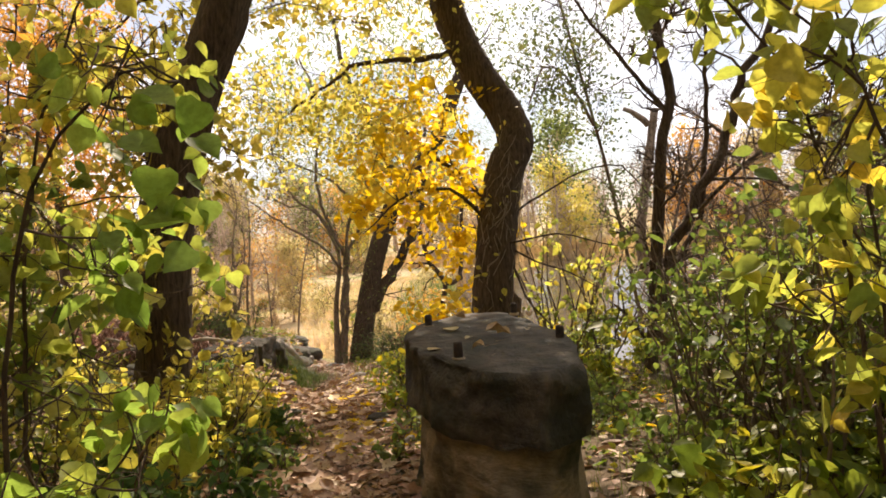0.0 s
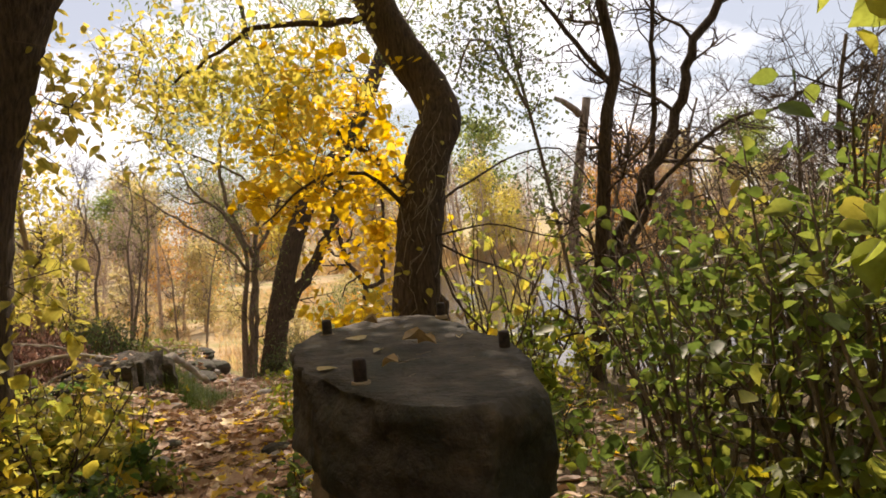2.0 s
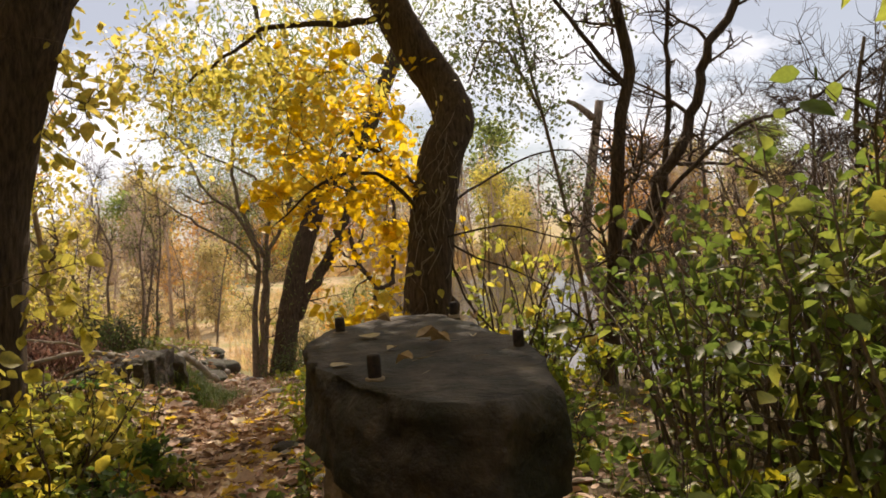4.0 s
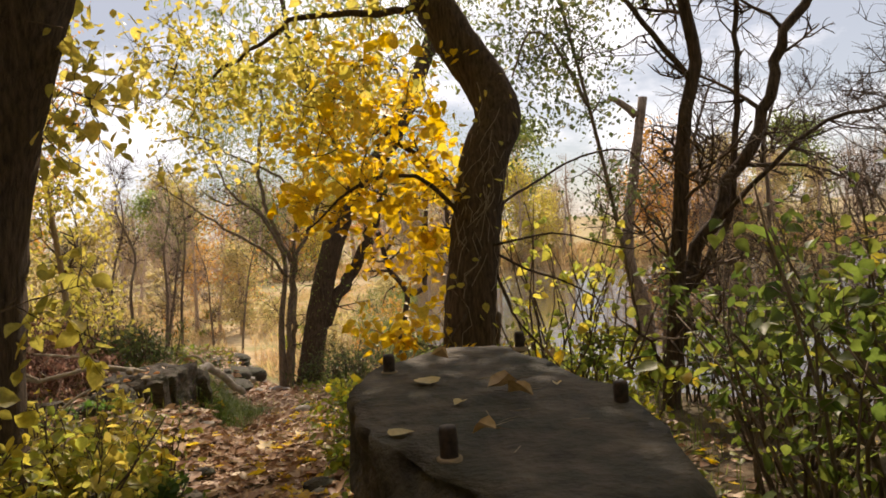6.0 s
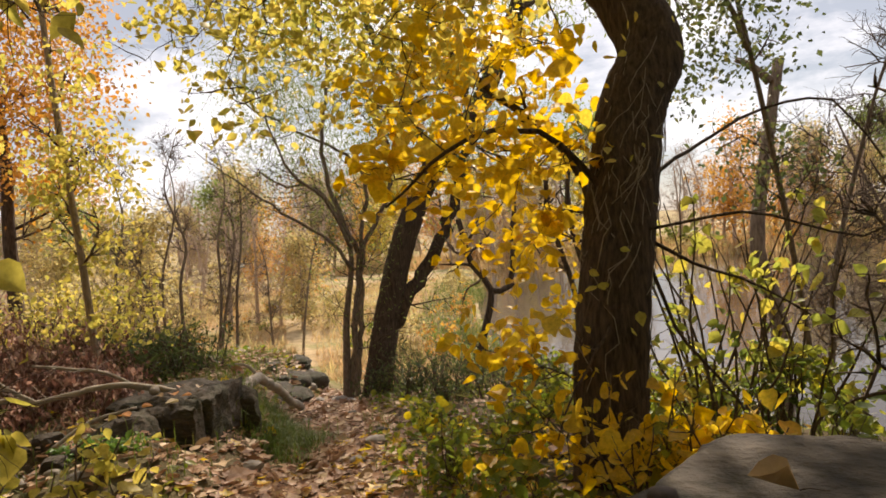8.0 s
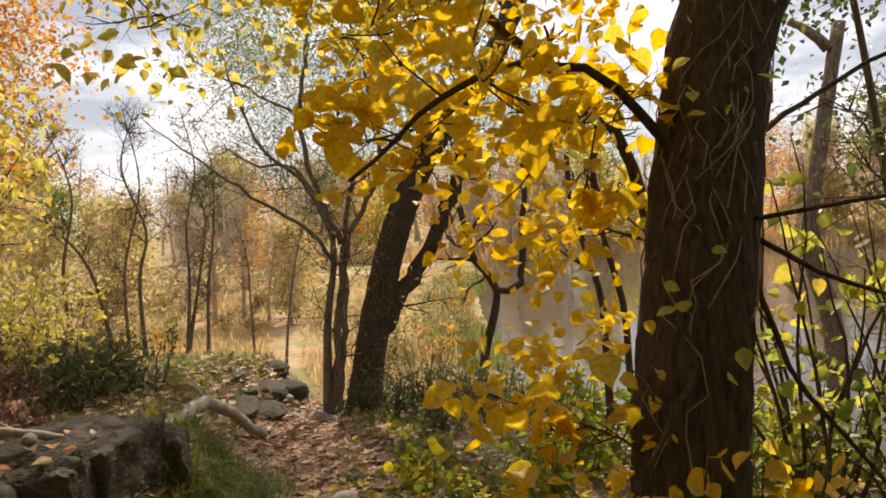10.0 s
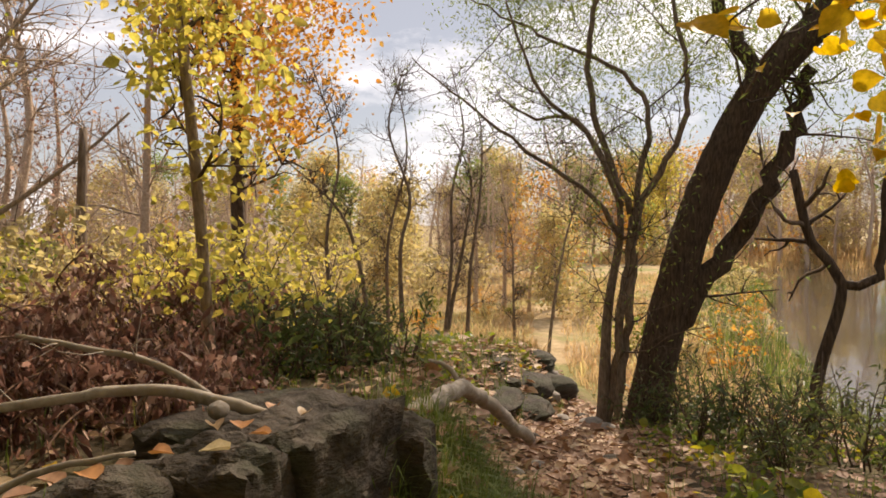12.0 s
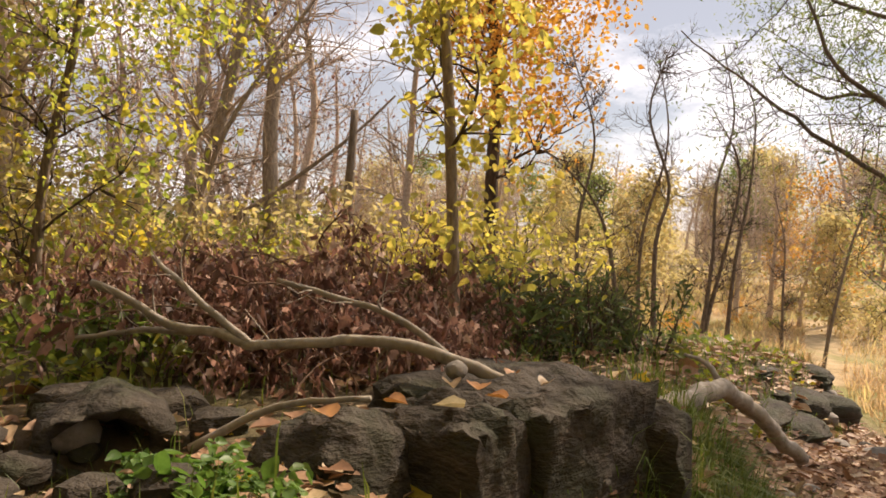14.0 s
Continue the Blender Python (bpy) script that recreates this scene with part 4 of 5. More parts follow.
# unseen thicket on both sides, added to block low sky light
row_of("tall leafy green thicket added out of view to shade the path's side", [(-4.4, 5.2, 1.0), (-5.0, 6.6, 1.1), (-4.6, 3.6, 1.0), (-4.3, 7.4, 0.8), (-5.8, 7.8, 1.1), (-4.2, 1.8, 1.0), (-6.0, 5.6, 1.2), (4.6, 1.2, 1.0), (5.4, 3.4, 1.1), (4.2, -0.6, 1.0), (5.6, 0.4, 1.2), (6.2, 5.0, 1.2)], 3.0, 2.2, 800, 0.11, M_SHRUB, group="side thicket", stems=10)
row_of("dull green weeds at the foot of the leaning trunk", [(-1.9, 17.6, 1.0), (-1.3, 17.4, 1.1), (-0.9, 16.6, 1.0), (-1.6, 16.4, 0.8), (-2.3, 17.5, 0.7), (-0.5, 17.2, 1.1), (-0.2, 15.8, 1.0), (0.3, 14.6, 0.9), (-0.8, 15.0, 0.7)], 0.95, 1.1, 420, 0.085, M_WEED, shape=DART, group="bank plants", stems=12)
row_of("pale green weeds down the river bank", [(0.5, 17.3, 1.0), (1.0, 17.9, 1.0), (1.5, 17.0, 1.0), (0.9, 16.2, 1.0), (2.2, 15.8, 1.0), (1.9, 13.8, 1.0), (0.6, 13.2, 0.9), (1.6, 11.9, 0.9), (2.4, 12.6, 1.0), (3.2, 11.6, 1.0), (2.0, 9.2, 0.9), (1.2, 9.6, 0.8)], 0.9, 1.0, 340, 0.08, M_MIXED, group="bank weeds", stems=9)
row_of("leaf-littered green weeds under the crooked tree", [(-0.3, 9.7, 0.9), (-0.6, 10.4, 1.0), (-0.2, 11.4, 1.0), (-0.9, 12.2, 0.9), (0.2, 12.6, 1.0), (-0.6, 8.4, 0.7), (0.1, 8.7, 0.9), (-1.0, 13.4, 0.8), (0.7, 9.0, 0.9)], 0.5, 0.8, 200, 0.075, M_MIXED, group="low plants", stems=7)
row_of("golden leafed shrub at the tree's foot", [(0.75, 9.35, 1.0), (0.55, 9.25, 0.85), (1.15, 9.1, 0.8), (0.95, 8.8, 0.9)], 1.0, 0.75, 70, 0.095, M_YELLOW, group="golden shrubs", stems=7, shape=BROAD, low=0.4)
row_of("tall sparse shrub with olive yellow leaves behind the crooked trunk", [(1.5, 10.8, 1.0), (1.9, 11.6, 1.1), (2.3, 11.0, 0.9)], 2.5, 0.9, 130, 0.085, M_SPRAY, shape=BROAD, group="bank shrubs", stems=8, low=0.25)
row_of("low leafy plants along the path's edge", [(-0.5, 6.9, 0.7), (-0.45, 7.5, 0.8), (-0.62, 6.3, 0.6), (-1.5, 7.2, 0.6), (-1.55, 6.2, 0.6), (-1.45, 5.2, 0.6)], 0.45, 0.6, 130, 0.065, M_SHRUB, group="low plants", stems=6)
row_of("broad leafed yellow green plant at the shrubs' foot", [(1.5, 3.5, 1.0), (1.9, 3.3, 1.0), (2.1, 3.9, 1.0), (1.35, 4.1, 0.8), (2.5, 4.4, 1.1), (1.75, 4.5, 0.9)], 0.6, 0.8, 90, 0.11, M_MIXED, shape=BROAD, group="broad plants", stems=7, droop=0.15)
row_of("tall leafy shrub turning yellow on the bank", [(2.15, 10.9, 0.7), (3.1, 10.4, 1.0), (3.0, 8.6, 1.0), (3.5, 9.2, 1.0)], 1.7, 1.0, 240, 0.08, M_SHRUB, group="bank shrubs", stems=9)
row_of("leafy mid green shrub beside the pier", [(2.0, 6.2, 0.9), (2.45, 5.4, 1.0), (1.95, 4.7, 0.9), (2.9, 4.7, 1.1), (2.5, 7.3, 0.95)], 1.65, 1.2, 170, 0.075, M_SHRUB, group="bank shrubs", stems=8, low=0.35)
# leafy sprays that hang into the way


def spray(x, y, label, points, clouds, material, size, seed, shape=BROAD, droop=0.7, r=0.014):
    e = base_at("branch", on_ground(x, y), label, "branch", "overhanging sprays")
    leafy_bough(e, "bough", [on_ground(x, y, -0.05)] + points, r, clouds, material, size, shape, seed, droop)


spray(-1.6, 2.5, "overhanging branch with large bright green leaves", [(-1.55, 2.5, 1.0), (-1.35, 2.45, 1.8), (-1.0, 2.4, 2.15), (-0.8, 2.35, 2.1)],
      [((-1.05, 2.5, 1.95), (0.28, 0.3, 0.4), 55), ((-1.15, 2.5, 1.3), (0.3, 0.3, 0.35), 50), ((-1.3, 2.4, 0.8), (0.3, 0.3, 0.3), 50)], M_BRIGHT, 0.075, 301)
spray(-2.0, 3.4, "overhanging branch with yellow and olive leaves", [(-2.0, 3.4, 1.0), (-1.85, 3.4, 2.0), (-1.5, 3.35, 2.8), (-1.2, 3.3, 3.0)],
      [((-1.6, 3.3, 2.6), (0.45, 0.4, 0.4), 170), ((-1.75, 3.4, 1.9), (0.45, 0.4, 0.45), 170), ((-1.8, 3.3, 1.2), (0.4, 0.4, 0.4), 140), ((-2.0, 3.2, 0.5), (0.45, 0.4, 0.35), 110)], M_SPRAY, 0.075, 303)
spray(-3.1, 5.0, "tall spray of golden green leaves beside the path", [(-3.1, 5.0, 1.2), (-2.9, 5.0, 2.4), (-2.7, 5.0, 3.4)],
      [((-2.9, 5.0, 3.0), (0.5, 0.5, 0.6), 260), ((-3.0, 5.0, 1.9), (0.5, 0.5, 0.6), 240), ((-3.0, 4.9, 0.9), (0.5, 0.4, 0.5), 200)], M_LEMON, 0.075, 304, OVAL)
spray(1.75, 2.9, "overhanging branch with olive and yellow leaves", [(1.65, 2.95, 1.0), (1.5, 3.0, 1.9), (1.2, 3.0, 2.4), (0.95, 2.9, 2.5)],
      [((1.35, 3.0, 2.25), (0.4, 0.35, 0.35), 85), ((1.55, 3.0, 1.65), (0.35, 0.35, 0.4), 75), ((1.7, 2.9, 1.0), (0.3, 0.3, 0.35), 50), ((0.95, 2.9, 2.45), (0.25, 0.3, 0.2), 30)], M_SPRAY, 0.075, 302)
spray(2.1, 3.5, "dark stemmed spray of olive green leaves", [(2.05, 3.5, 1.2), (1.95, 3.5, 2.2), (1.75, 3.45, 3.0)],
      [((1.8, 3.5, 2.6), (0.4, 0.35, 0.45), 95), ((2.0, 3.5, 1.8), (0.4, 0.35, 0.45), 95), ((1.4, 3.6, 3.0), (0.4, 0.3, 0.3), 70)], M_SPRAY, 0.075, 305)
spray(1.5, 2.1, "thin overhanging twig with broad yellow green leaves", [(1.45, 2.15, 1.0), (1.3, 2.25, 1.9), (1.05, 2.35, 2.25)],
      [((1.1, 2.35, 2.1), (0.2, 0.25, 0.2), 22), ((1.3, 2.3, 1.6), (0.2, 0.2, 0.25), 20), ((1.4, 2.2, 1.1), (0.2, 0.2, 0.25), 16)], M_SPRAY, 0.075, 306)

# ---- the old pier ----


def slab(geo, outline, z0, z1, rings, noise_amp, inset_top=0.05, bulge=0.0, seed=1, tilt=(0, 0), top_rings=6):
    """A rough block: outline points round the top, worn edge, faces pushed in and out."""
    noise.seed_set(seed)
    p = np.asarray(outline, float)
    q = np.vstack([p, p[:1]])
    dense = []
    for a, b in zip(q[:-1], q[1:]):
        n = max(2, int(np.linalg.norm(b - a) / 0.035))
        for u in np.arange(n) / n:
            dense.append(a + (b - a) * u)
    d = np.array(dense)
    for _ in range(1):
        d = 0.25 * np.roll(d, 1, 0) + 0.5 * d + 0.25 * np.roll(d, -1, 0)
    c, n = d.mean(0), len(d)
    levels = [(z0 + (z1 - 0.04 - z0) * k / rings, 1.0 + bulge * math.sin(math.pi * k / rings)) for k in range(rings + 1)]
    levels += [(z1 - 0.012, 1.0 - inset_top * 0.4), (z1, 1.0 - inset_top)]
    levels += [(z1, (1.0 - inset_top) * (1 - (k + 1) / (top_rings + 0.5))) for k in range(top_rings)]
    vs, fs = [], []
    for z, s in levels:
        for x, y in c + (d - c) * s:
            w = noise.noise_vector(Vector((x * 2.3, y * 2.3, z * 2.6))) * noise_amp + noise.noise_vector(Vector((x * 7, y * 7, z * 8))) * noise_amp * 0.4 + noise.noise_vector(Vector((x * 19, y * 19, z * 21))) * noise_amp * 0.16
            top = z > z1 - 0.005
            zz = z + tilt[0] * (x - c[0]) + tilt[1] * (y - c[1])
            vs.append((x + w.x * (0.3 if top else 1), y + w.y * (0.3 if top else 1), zz + w.z * (0.18 if top else 0.6)))
    for k in range(len(levels) - 1):
        for j in range(n):
            i = (j + 1) % n
            fs.append((k * n + j, k * n + i, (k + 1) * n + i, (k + 1) * n + j))
    fs.append(tuple((len(levels) - 1) * n + j for j in range(n)))
    geo.add(vs, fs)
    noise.seed_set(1)


pier = base_at("stone_pier", (0.2, 5.1, -0.3), "dark weathered concrete pier block with iron bolts beside the path", "stone pier")
g = Geo()
slab(g, [(-0.24, 4.75), (-0.05, 4.3), (0.22, 3.95), (0.5, 3.9), (0.72, 4.15), (0.84, 4.7), (0.8, 5.2), (0.66, 5.75), (0.48, 6.42), (0.14, 6.5), (-0.24, 6.05), (-0.37, 5.6), (-0.34, 5.1)], 0.33, 0.745, 15, 0.075, 0.045, 0.0, 4, (-0.03, 0.012))
part("cap", g, M_CAP, pier)
g = Geo()
slab(g, [(-0.2, 4.75), (-0.03, 4.34), (0.24, 4.02), (0.5, 3.99), (0.69, 4.24), (0.77, 4.75), (0.73, 5.3), (0.6, 5.8), (0.4, 6.3), (0.12, 6.35), (-0.18, 5.98), (-0.31, 5.4)], -0.6, 0.38, 9, 0.09, 0.04, 0.0, 9)
part("footing", g, M_BASE, pier, "pale stained sandstone footing")


def bolt(x, y, z, h, r):
    b = Geo()
    n = 18
    a = np.arange(n) * 2 * math.pi / n
    prof = [(r * 1.0, -0.03), (r, h * 0.25), (r * 1.03, h * 0.55), (r * 0.98, h * 0.9), (r * 0.86, h), (r * 0.5, h + 0.003)]
    v = [(x + p * math.cos(t), y + p * math.sin(t), z + q) for p, q in prof for t in a]
    f = [(k * n + j, k * n + (j + 1) % n, (k + 1) * n + (j + 1) % n, (k + 1) * n + j) for k in range(len(prof) - 1) for j in range(n)]
    f.append(tuple((len(prof) - 1) * n + j for j in range(n)))
    b.add(v, f)
    o = part("bolt", b, M_IRON, pier, "rusted iron anchor bolt")
    w = Geo()
    v = [(x + p * math.cos(t), y + p * math.sin(t), z + q) for p, q in [(r * 1.45, -0.02), (r * 1.4, 0.002), (r * 1.05, 0.005)] for t in a]
    w.add(v, [(k * n + j, k * n + (j + 1) % n, (k + 1) * n + (j + 1) % n, (k + 1) * n + j) for k in range(2) for j in range(n)])
    part("mortar_ring", w, M_BASE, o)


for x, y, z, h in [(-0.18, 5.85, 0.765, 0.085), (0.55, 6.36, 0.745, 0.085), (0.74, 5.05, 0.72, 0.09), (0.03, 4.5, 0.745, 0.1)]:
    bolt(x, y, z, h, 0.029)


def fallen_leaf(x, y, z, size, turn, material, label, shape=BROAD, lift=0.02, seed=0):
    rng = np.random.default_rng(900 + seed)
    g2 = Geo()
    c, s = math.cos(turn), math.sin(turn)
    k = np.array(shape, float)
    k = np.vstack([k, [[0, 0.5, 0.0]]])
    up = lift * (0.35 + 3.2 * np.abs(k[:, 0])) + rng.uniform(0, lift * 0.7, len(k))
    v = np.stack([x + size * (k[:, 0] * c - (k[:, 1] - 0.5) * s), y + size * (k[:, 0] * s + (k[:, 1] - 0.5) * c), z + up], 1)
    n = len(shape)
    g2.add(v, [(i, (i + 1) % n, n) for i in range(n)])
    b = v[0]
    ob = tagged(new("fallen_leaf", g2.mesh("fallen_leaf", material)), label, "leaf", "fallen leaves")
    stalk = Geo()
    tube(stalk, [b, b + np.array([s * 0.3, -c * 0.3, 0.1]) * size * 0.6, b + np.array([s, -c, 0.05]) * size * 0.6], 0.0018, 0.0012, 4)
    part("stalk", stalk, M_TWIG, ob)
    return ob


M_PALE_LEAF = leaf_mat("pale yellow fallen leaf", [(0, (0.48, 0.38, 0.2)), (1, (0.56, 0.45, 0.25))], 0.2)
M_TAN_LEAF = leaf_mat("tan curled leaf", [(0, (0.3, 0.19, 0.09)), (1, (0.42, 0.28, 0.13))], 0.2)
M_RUST_LEAF = leaf_mat("orange brown fallen leaf", [(0, (0.45, 0.2, 0.07)), (1, (0.5, 0.25, 0.09))], 0.2)
Z_TOP = 0.752
for k, (x, y, s, a, m, l) in enumerate([(-0.01, 5.55, 0.15, 0.4, M_PALE_LEAF, "large pale yellow leaf lying on the pier"), (0.31, 5.3, 0.17, 2.0, M_TAN_LEAF, "curled tan leaf lying on the pier"), (0.36, 5.16, 0.14, 4.0, M_TAN_LEAF, "curled tan leaf lying on the pier"),
                                         (0.08, 6.0, 0.11, 1.2, M_TAN_LEAF, "small tan leaf lying on the pier"), (0.11, 5.13, 0.07, 2.5, M_PALE_LEAF, "tiny yellow leaf lying on the pier"), (-0.12, 4.75, 0.1, 5.2, M_PALE_LEAF, "pale leaf lying at the pier's edge"),
                                         (0.16, 4.65, 0.11, 0.9, M_TAN_LEAF, "yellow brown leaf beside an iron bolt"), (0.62, 5.85, 0.09, 0.2, M_TAN_LEAF, "brown leaf lying at the pier's edge"), (0.55, 5.35, 0.05, 3.0, M_PALE_LEAF, "tiny pale leaf scrap on the pier")]):
    fallen_leaf(x, y, Z_TOP - 0.03 * (x - 0.2) + 0.012 * (y - 5.1), s * 0.82, a, m, l, OVAL if m is M_TAN_LEAF else BROAD, 0.04 if m is M_TAN_LEAF else 0.008, k)
for k in range(9):
    rng = np.random.default_rng(950 + k)
    x, y = rng.uniform(0.1, 0.6), rng.uniform(4.4, 5.6)
    g = Geo()
    tube(g, wander((x, y, Z_TOP - 0.03 * (x - 0.2) + 0.012 * (y - 5.1) + 0.003), (rng.normal(), rng.normal(), 0), rng.uniform(0.05, 0.12), 4, 0.2 * 0.3, rng), 0.0018, 0.001, 4)
    tagged(new("twig", g.mesh("twig", M_VINE)), "thin dry twig lying on the pier", "twig", "twigs on the pier")

# ---- rocks ----


def rock(label, x, y, z, sx, sy, sz, turn, seed, material=M_ROCK, square=0.6, name="rock", group="rocks", sub=3, layered=0.0):
    """A worn rock; square: how blocky."""
    bm = bmesh.new()
    bmesh.ops.create_icosphere(bm, subdivisions=sub, radius=1)
    for v in bm.verts:
        p = v.co
        m = max(abs(p.x), abs(p.y), abs(p.z))
        p = p * (1 - square) + (p / m) * square * 0.92
        n1 = noise.noise(p * 1.3 + Vector((seed * 3.1, 0, 0)))
        n2 = noise.noise(p * 3.7 + Vector((0, seed * 1.7, 0)))
        n3 = noise.noise(p * 9.0 + Vector((0, 0, seed)))
        p = p * (1 + 0.16 * n1 + 0.08 * n2 + 0.035 * n3)
        if layered:
            p.x *= 1 + layered * math.sin(p.z * 9 + 2 * n1)
            p.y *= 1 + layered * math.sin(p.z * 9 + 2 * n1)
        v.co = Vector((p.x * sx, p.y * sy, p.z * sz))
    me = bpy.data.meshes.new("rock")
    bm.to_mesh(me)
    bm.free()
    me.materials.append(material)
    me.shade_smooth()
    me.set_sharp_from_angle(angle=radians(38))
    ob = new(name, me)
    ob.matrix_world = pose(x, y, z, 0, 0, turn)
    return tagged(ob, label, "rock", group)


rock("grey ledge rock with a rough layered face", -3.12, 11.42, -0.54, 0.31, 0.52, 0.55, 0, 3, sub=5, square=0.75, layered=0.02)
rock("cracked grey ledge rock under fallen leaves", -3.14, 10.74, -0.53, 0.29, 0.25, 0.53, 8, 5, sub=5, square=0.75, layered=0.02)
rock("smooth rounded grey boulder", -3.34, 10.36, -0.36, 0.29, 0.29, 0.34, 20, 7, sub=5, square=0.08)
rock("grey ledge rock half sunk in the soil", -3.55, 11.5, -0.4, 0.35, 0.6, 0.36, -8, 9, sub=4, square=0.6, layered=0.03)
rock("rough broken rock end of the ledge", -2.9, 11.95, -0.55, 0.2, 0.2, 0.36, 15, 11, sub=4, square=0.5)
rock("pale rounded stone on the ledge", -3.42, 11.12, -0.0, 0.045, 0.05, 0.04, 0, 12, material=M_STONE, square=0.2, group="small stones")
for k, (x, y, dz, sx, sy, sz, tn) in enumerate([(-3.95, 16.4, -0.02, 0.35, 0.5, 0.12, 10), (-3.85, 17.2, -0.05, 0.4, 0.45, 0.17, -12), (-4.5, 17.5, -0.02, 0.4, 0.5, 0.1, 5), (-4.0, 18.2, 0.0, 0.35, 0.45, 0.22, 20), (-4.7, 18.8, 0.0, 0.5, 0.4, 0.12, -5), (-3.95, 19.2, 0.0, 0.4, 0.35, 0.26, 33), (-5.3, 19.8, 0.04, 0.6, 0.3, 0.12, 12), (-4.5, 19.9, 0.0, 0.5, 0.3, 0.24, -20), (-3.5, 15.9, -0.04, 0.22, 0.35, 0.12, 25), (-3.4, 16.8, -0.05, 0.2, 0.35, 0.1, 40), (-3.45, 17.6, -0.04, 0.3, 0.2, 0.1, 15), (-3.55, 18.4, -0.03, 0.3, 0.2, 0.1, -15), (-3.7, 15.4, -0.03, 0.25, 0.3, 0.14, 60), (-6.2, 20.2, 0.03, 0.6, 0.25, 0.1, 5)]):
    rock("low flat ledge rock half covered by soil and leaves", x, y, float(ground(x, y)) + dz - 0.2, sx * 1.3, sy * 1.25, sz * 0.85, tn, 20 + k, sub=4, square=0.12, layered=0.0, group="ledge rocks")
for k in range(40):
    rng = np.random.default_rng(400 + k)
    if k < 16:
        x, y, s = rng.uniform(-4.5, -3.0), rng.uniform(9.2, 9.95), rng.uniform(0.04, 0.12)
    elif k < 30:
        y = rng.uniform(14, 20)
        x, s = np.interp(y, TRAIL_Y, TRAIL_X) + rng.normal(0, 0.35), rng.uniform(0.06, 0.16)
    else:
        y = rng.uniform(6.5, 13)
        x, s = np.interp(y, TRAIL_Y, TRAIL_X) + rng.choice([-1, 1]) * rng.uniform(0.4, 0.8), rng.uniform(0.05, 0.12)
    rock("small stone among fallen leaves", x, y, float(ground(x, y)) + s * 0.2, s, s * rng.uniform(0.7, 1.2), s * rng.uniform(0.4, 0.7), rng.uniform(0, 180), 40 + k, M_STONE if k % 3 else M_ROCK, 0.4, group="small stones", sub=2)
# dark burrow under a mossy stone heap
def burrow(x, y, z, turn, seed):
    """A heap with a round mouth that runs back into it."""
    g2, n = Geo(), 30
    a = np.arange(n) * 2 * math.pi / n
    prof = [(0.24, -0.36), (0.24, -0.16), (0.23, -0.03), (0.205, 0.03), (0.18, 0.035), (0.155, 0.0), (0.15, -0.1), (0.145, -0.28), (0.05, -0.34)]
    v = []
    for k, (r, d) in enumerate(prof):
        for t in a:
            w = noise.noise(Vector((math.cos(t) * 1.6, math.sin(t) * 1.6, k * 0.35 + seed))) * (0.3 if k < 5 else 0.12)
            f = noise.noise(Vector((math.cos(t) * 5, math.sin(t) * 5, k + seed))) * 0.12
            q = r * (1 + w + f)
            v.append((q * math.cos(t) * 1.15, -d + (w + f) * 0.12, q * math.sin(t) * (0.75 if k < 5 else 0.66)))
    fs = [(k * n + j, k * n + (j + 1) % n, (k + 1) * n + (j + 1) % n, (k + 1) * n + j) for k in range(len(prof) - 1) for j in range(n)]
    fs.append(tuple((len(prof) - 1) * n + j for j in range(n)))
    g2.add(v, fs)
    ob = new("burrow", g2.mesh("burrow", M_ROCK))
    ob.matrix_world = pose(x, y, z, 0, 0, turn)
    return tagged(ob, "mossy stone heap with a dark round hollow", "rock", "hollow stones")


burrow(-4.14, 9.92, -0.24, 66, 3)
for k, (x, y, s) in enumerate([(-4.3, 10.25, 0.15), (-3.75, 9.4, 0.09), (-4.32, 9.55, 0.1), (-3.55, 9.8, 0.06), (-4.5, 10.0, 0.16), (-3.95, 10.3, 0.1), (-3.5, 9.6, 0.08), (-4.0, 9.4, 0.08)]):
    rock("mossy stone round a dark hollow", x, y, float(ground(x, y)) + 0.02, s, s * 1.2, s * 0.75, 30 * k, 80 + k, M_ROCK, 0.6, group="hollow stones", sub=3)

for k, (x, y, s, a, m, l) in enumerate([(-3.08, 10.68, 0.1, 2.2, M_PALE_LEAF, "pale yellow leaf lying on the ledge rock"), (-3.2, 11.0, 0.1, 0.6, M_RUST_LEAF, "orange leaf lying on the ledge rock"), (-3.04, 10.9, 0.08, 1.8, M_RUST_LEAF, "orange leaf lying on the ledge rock"), (-3.32, 10.3, 0.1, 1.4, M_RUST_LEAF, "orange leaf lying on the boulder"),
                                         (-3.3, 10.95, 0.08, 4.0, M_TAN_LEAF, "tan leaf lying on the ledge rock"), (-3.25, 10.58, 0.08, 5.0, M_RUST_LEAF, "brown leaf lying on the ledge rock"), (-3.05, 11.25, 0.07, 3.3, M_TAN_LEAF, "tan leaf lying on the ledge rock"), (-3.25, 11.3, 0.07, 0.3, M_RUST_LEAF, "brown leaf lying on the ledge rock")]):
    fallen_leaf(x, y, -0.03 if y > 10.2 else -0.05, s, a, m, l, BROAD, 0.016, 30 + k)

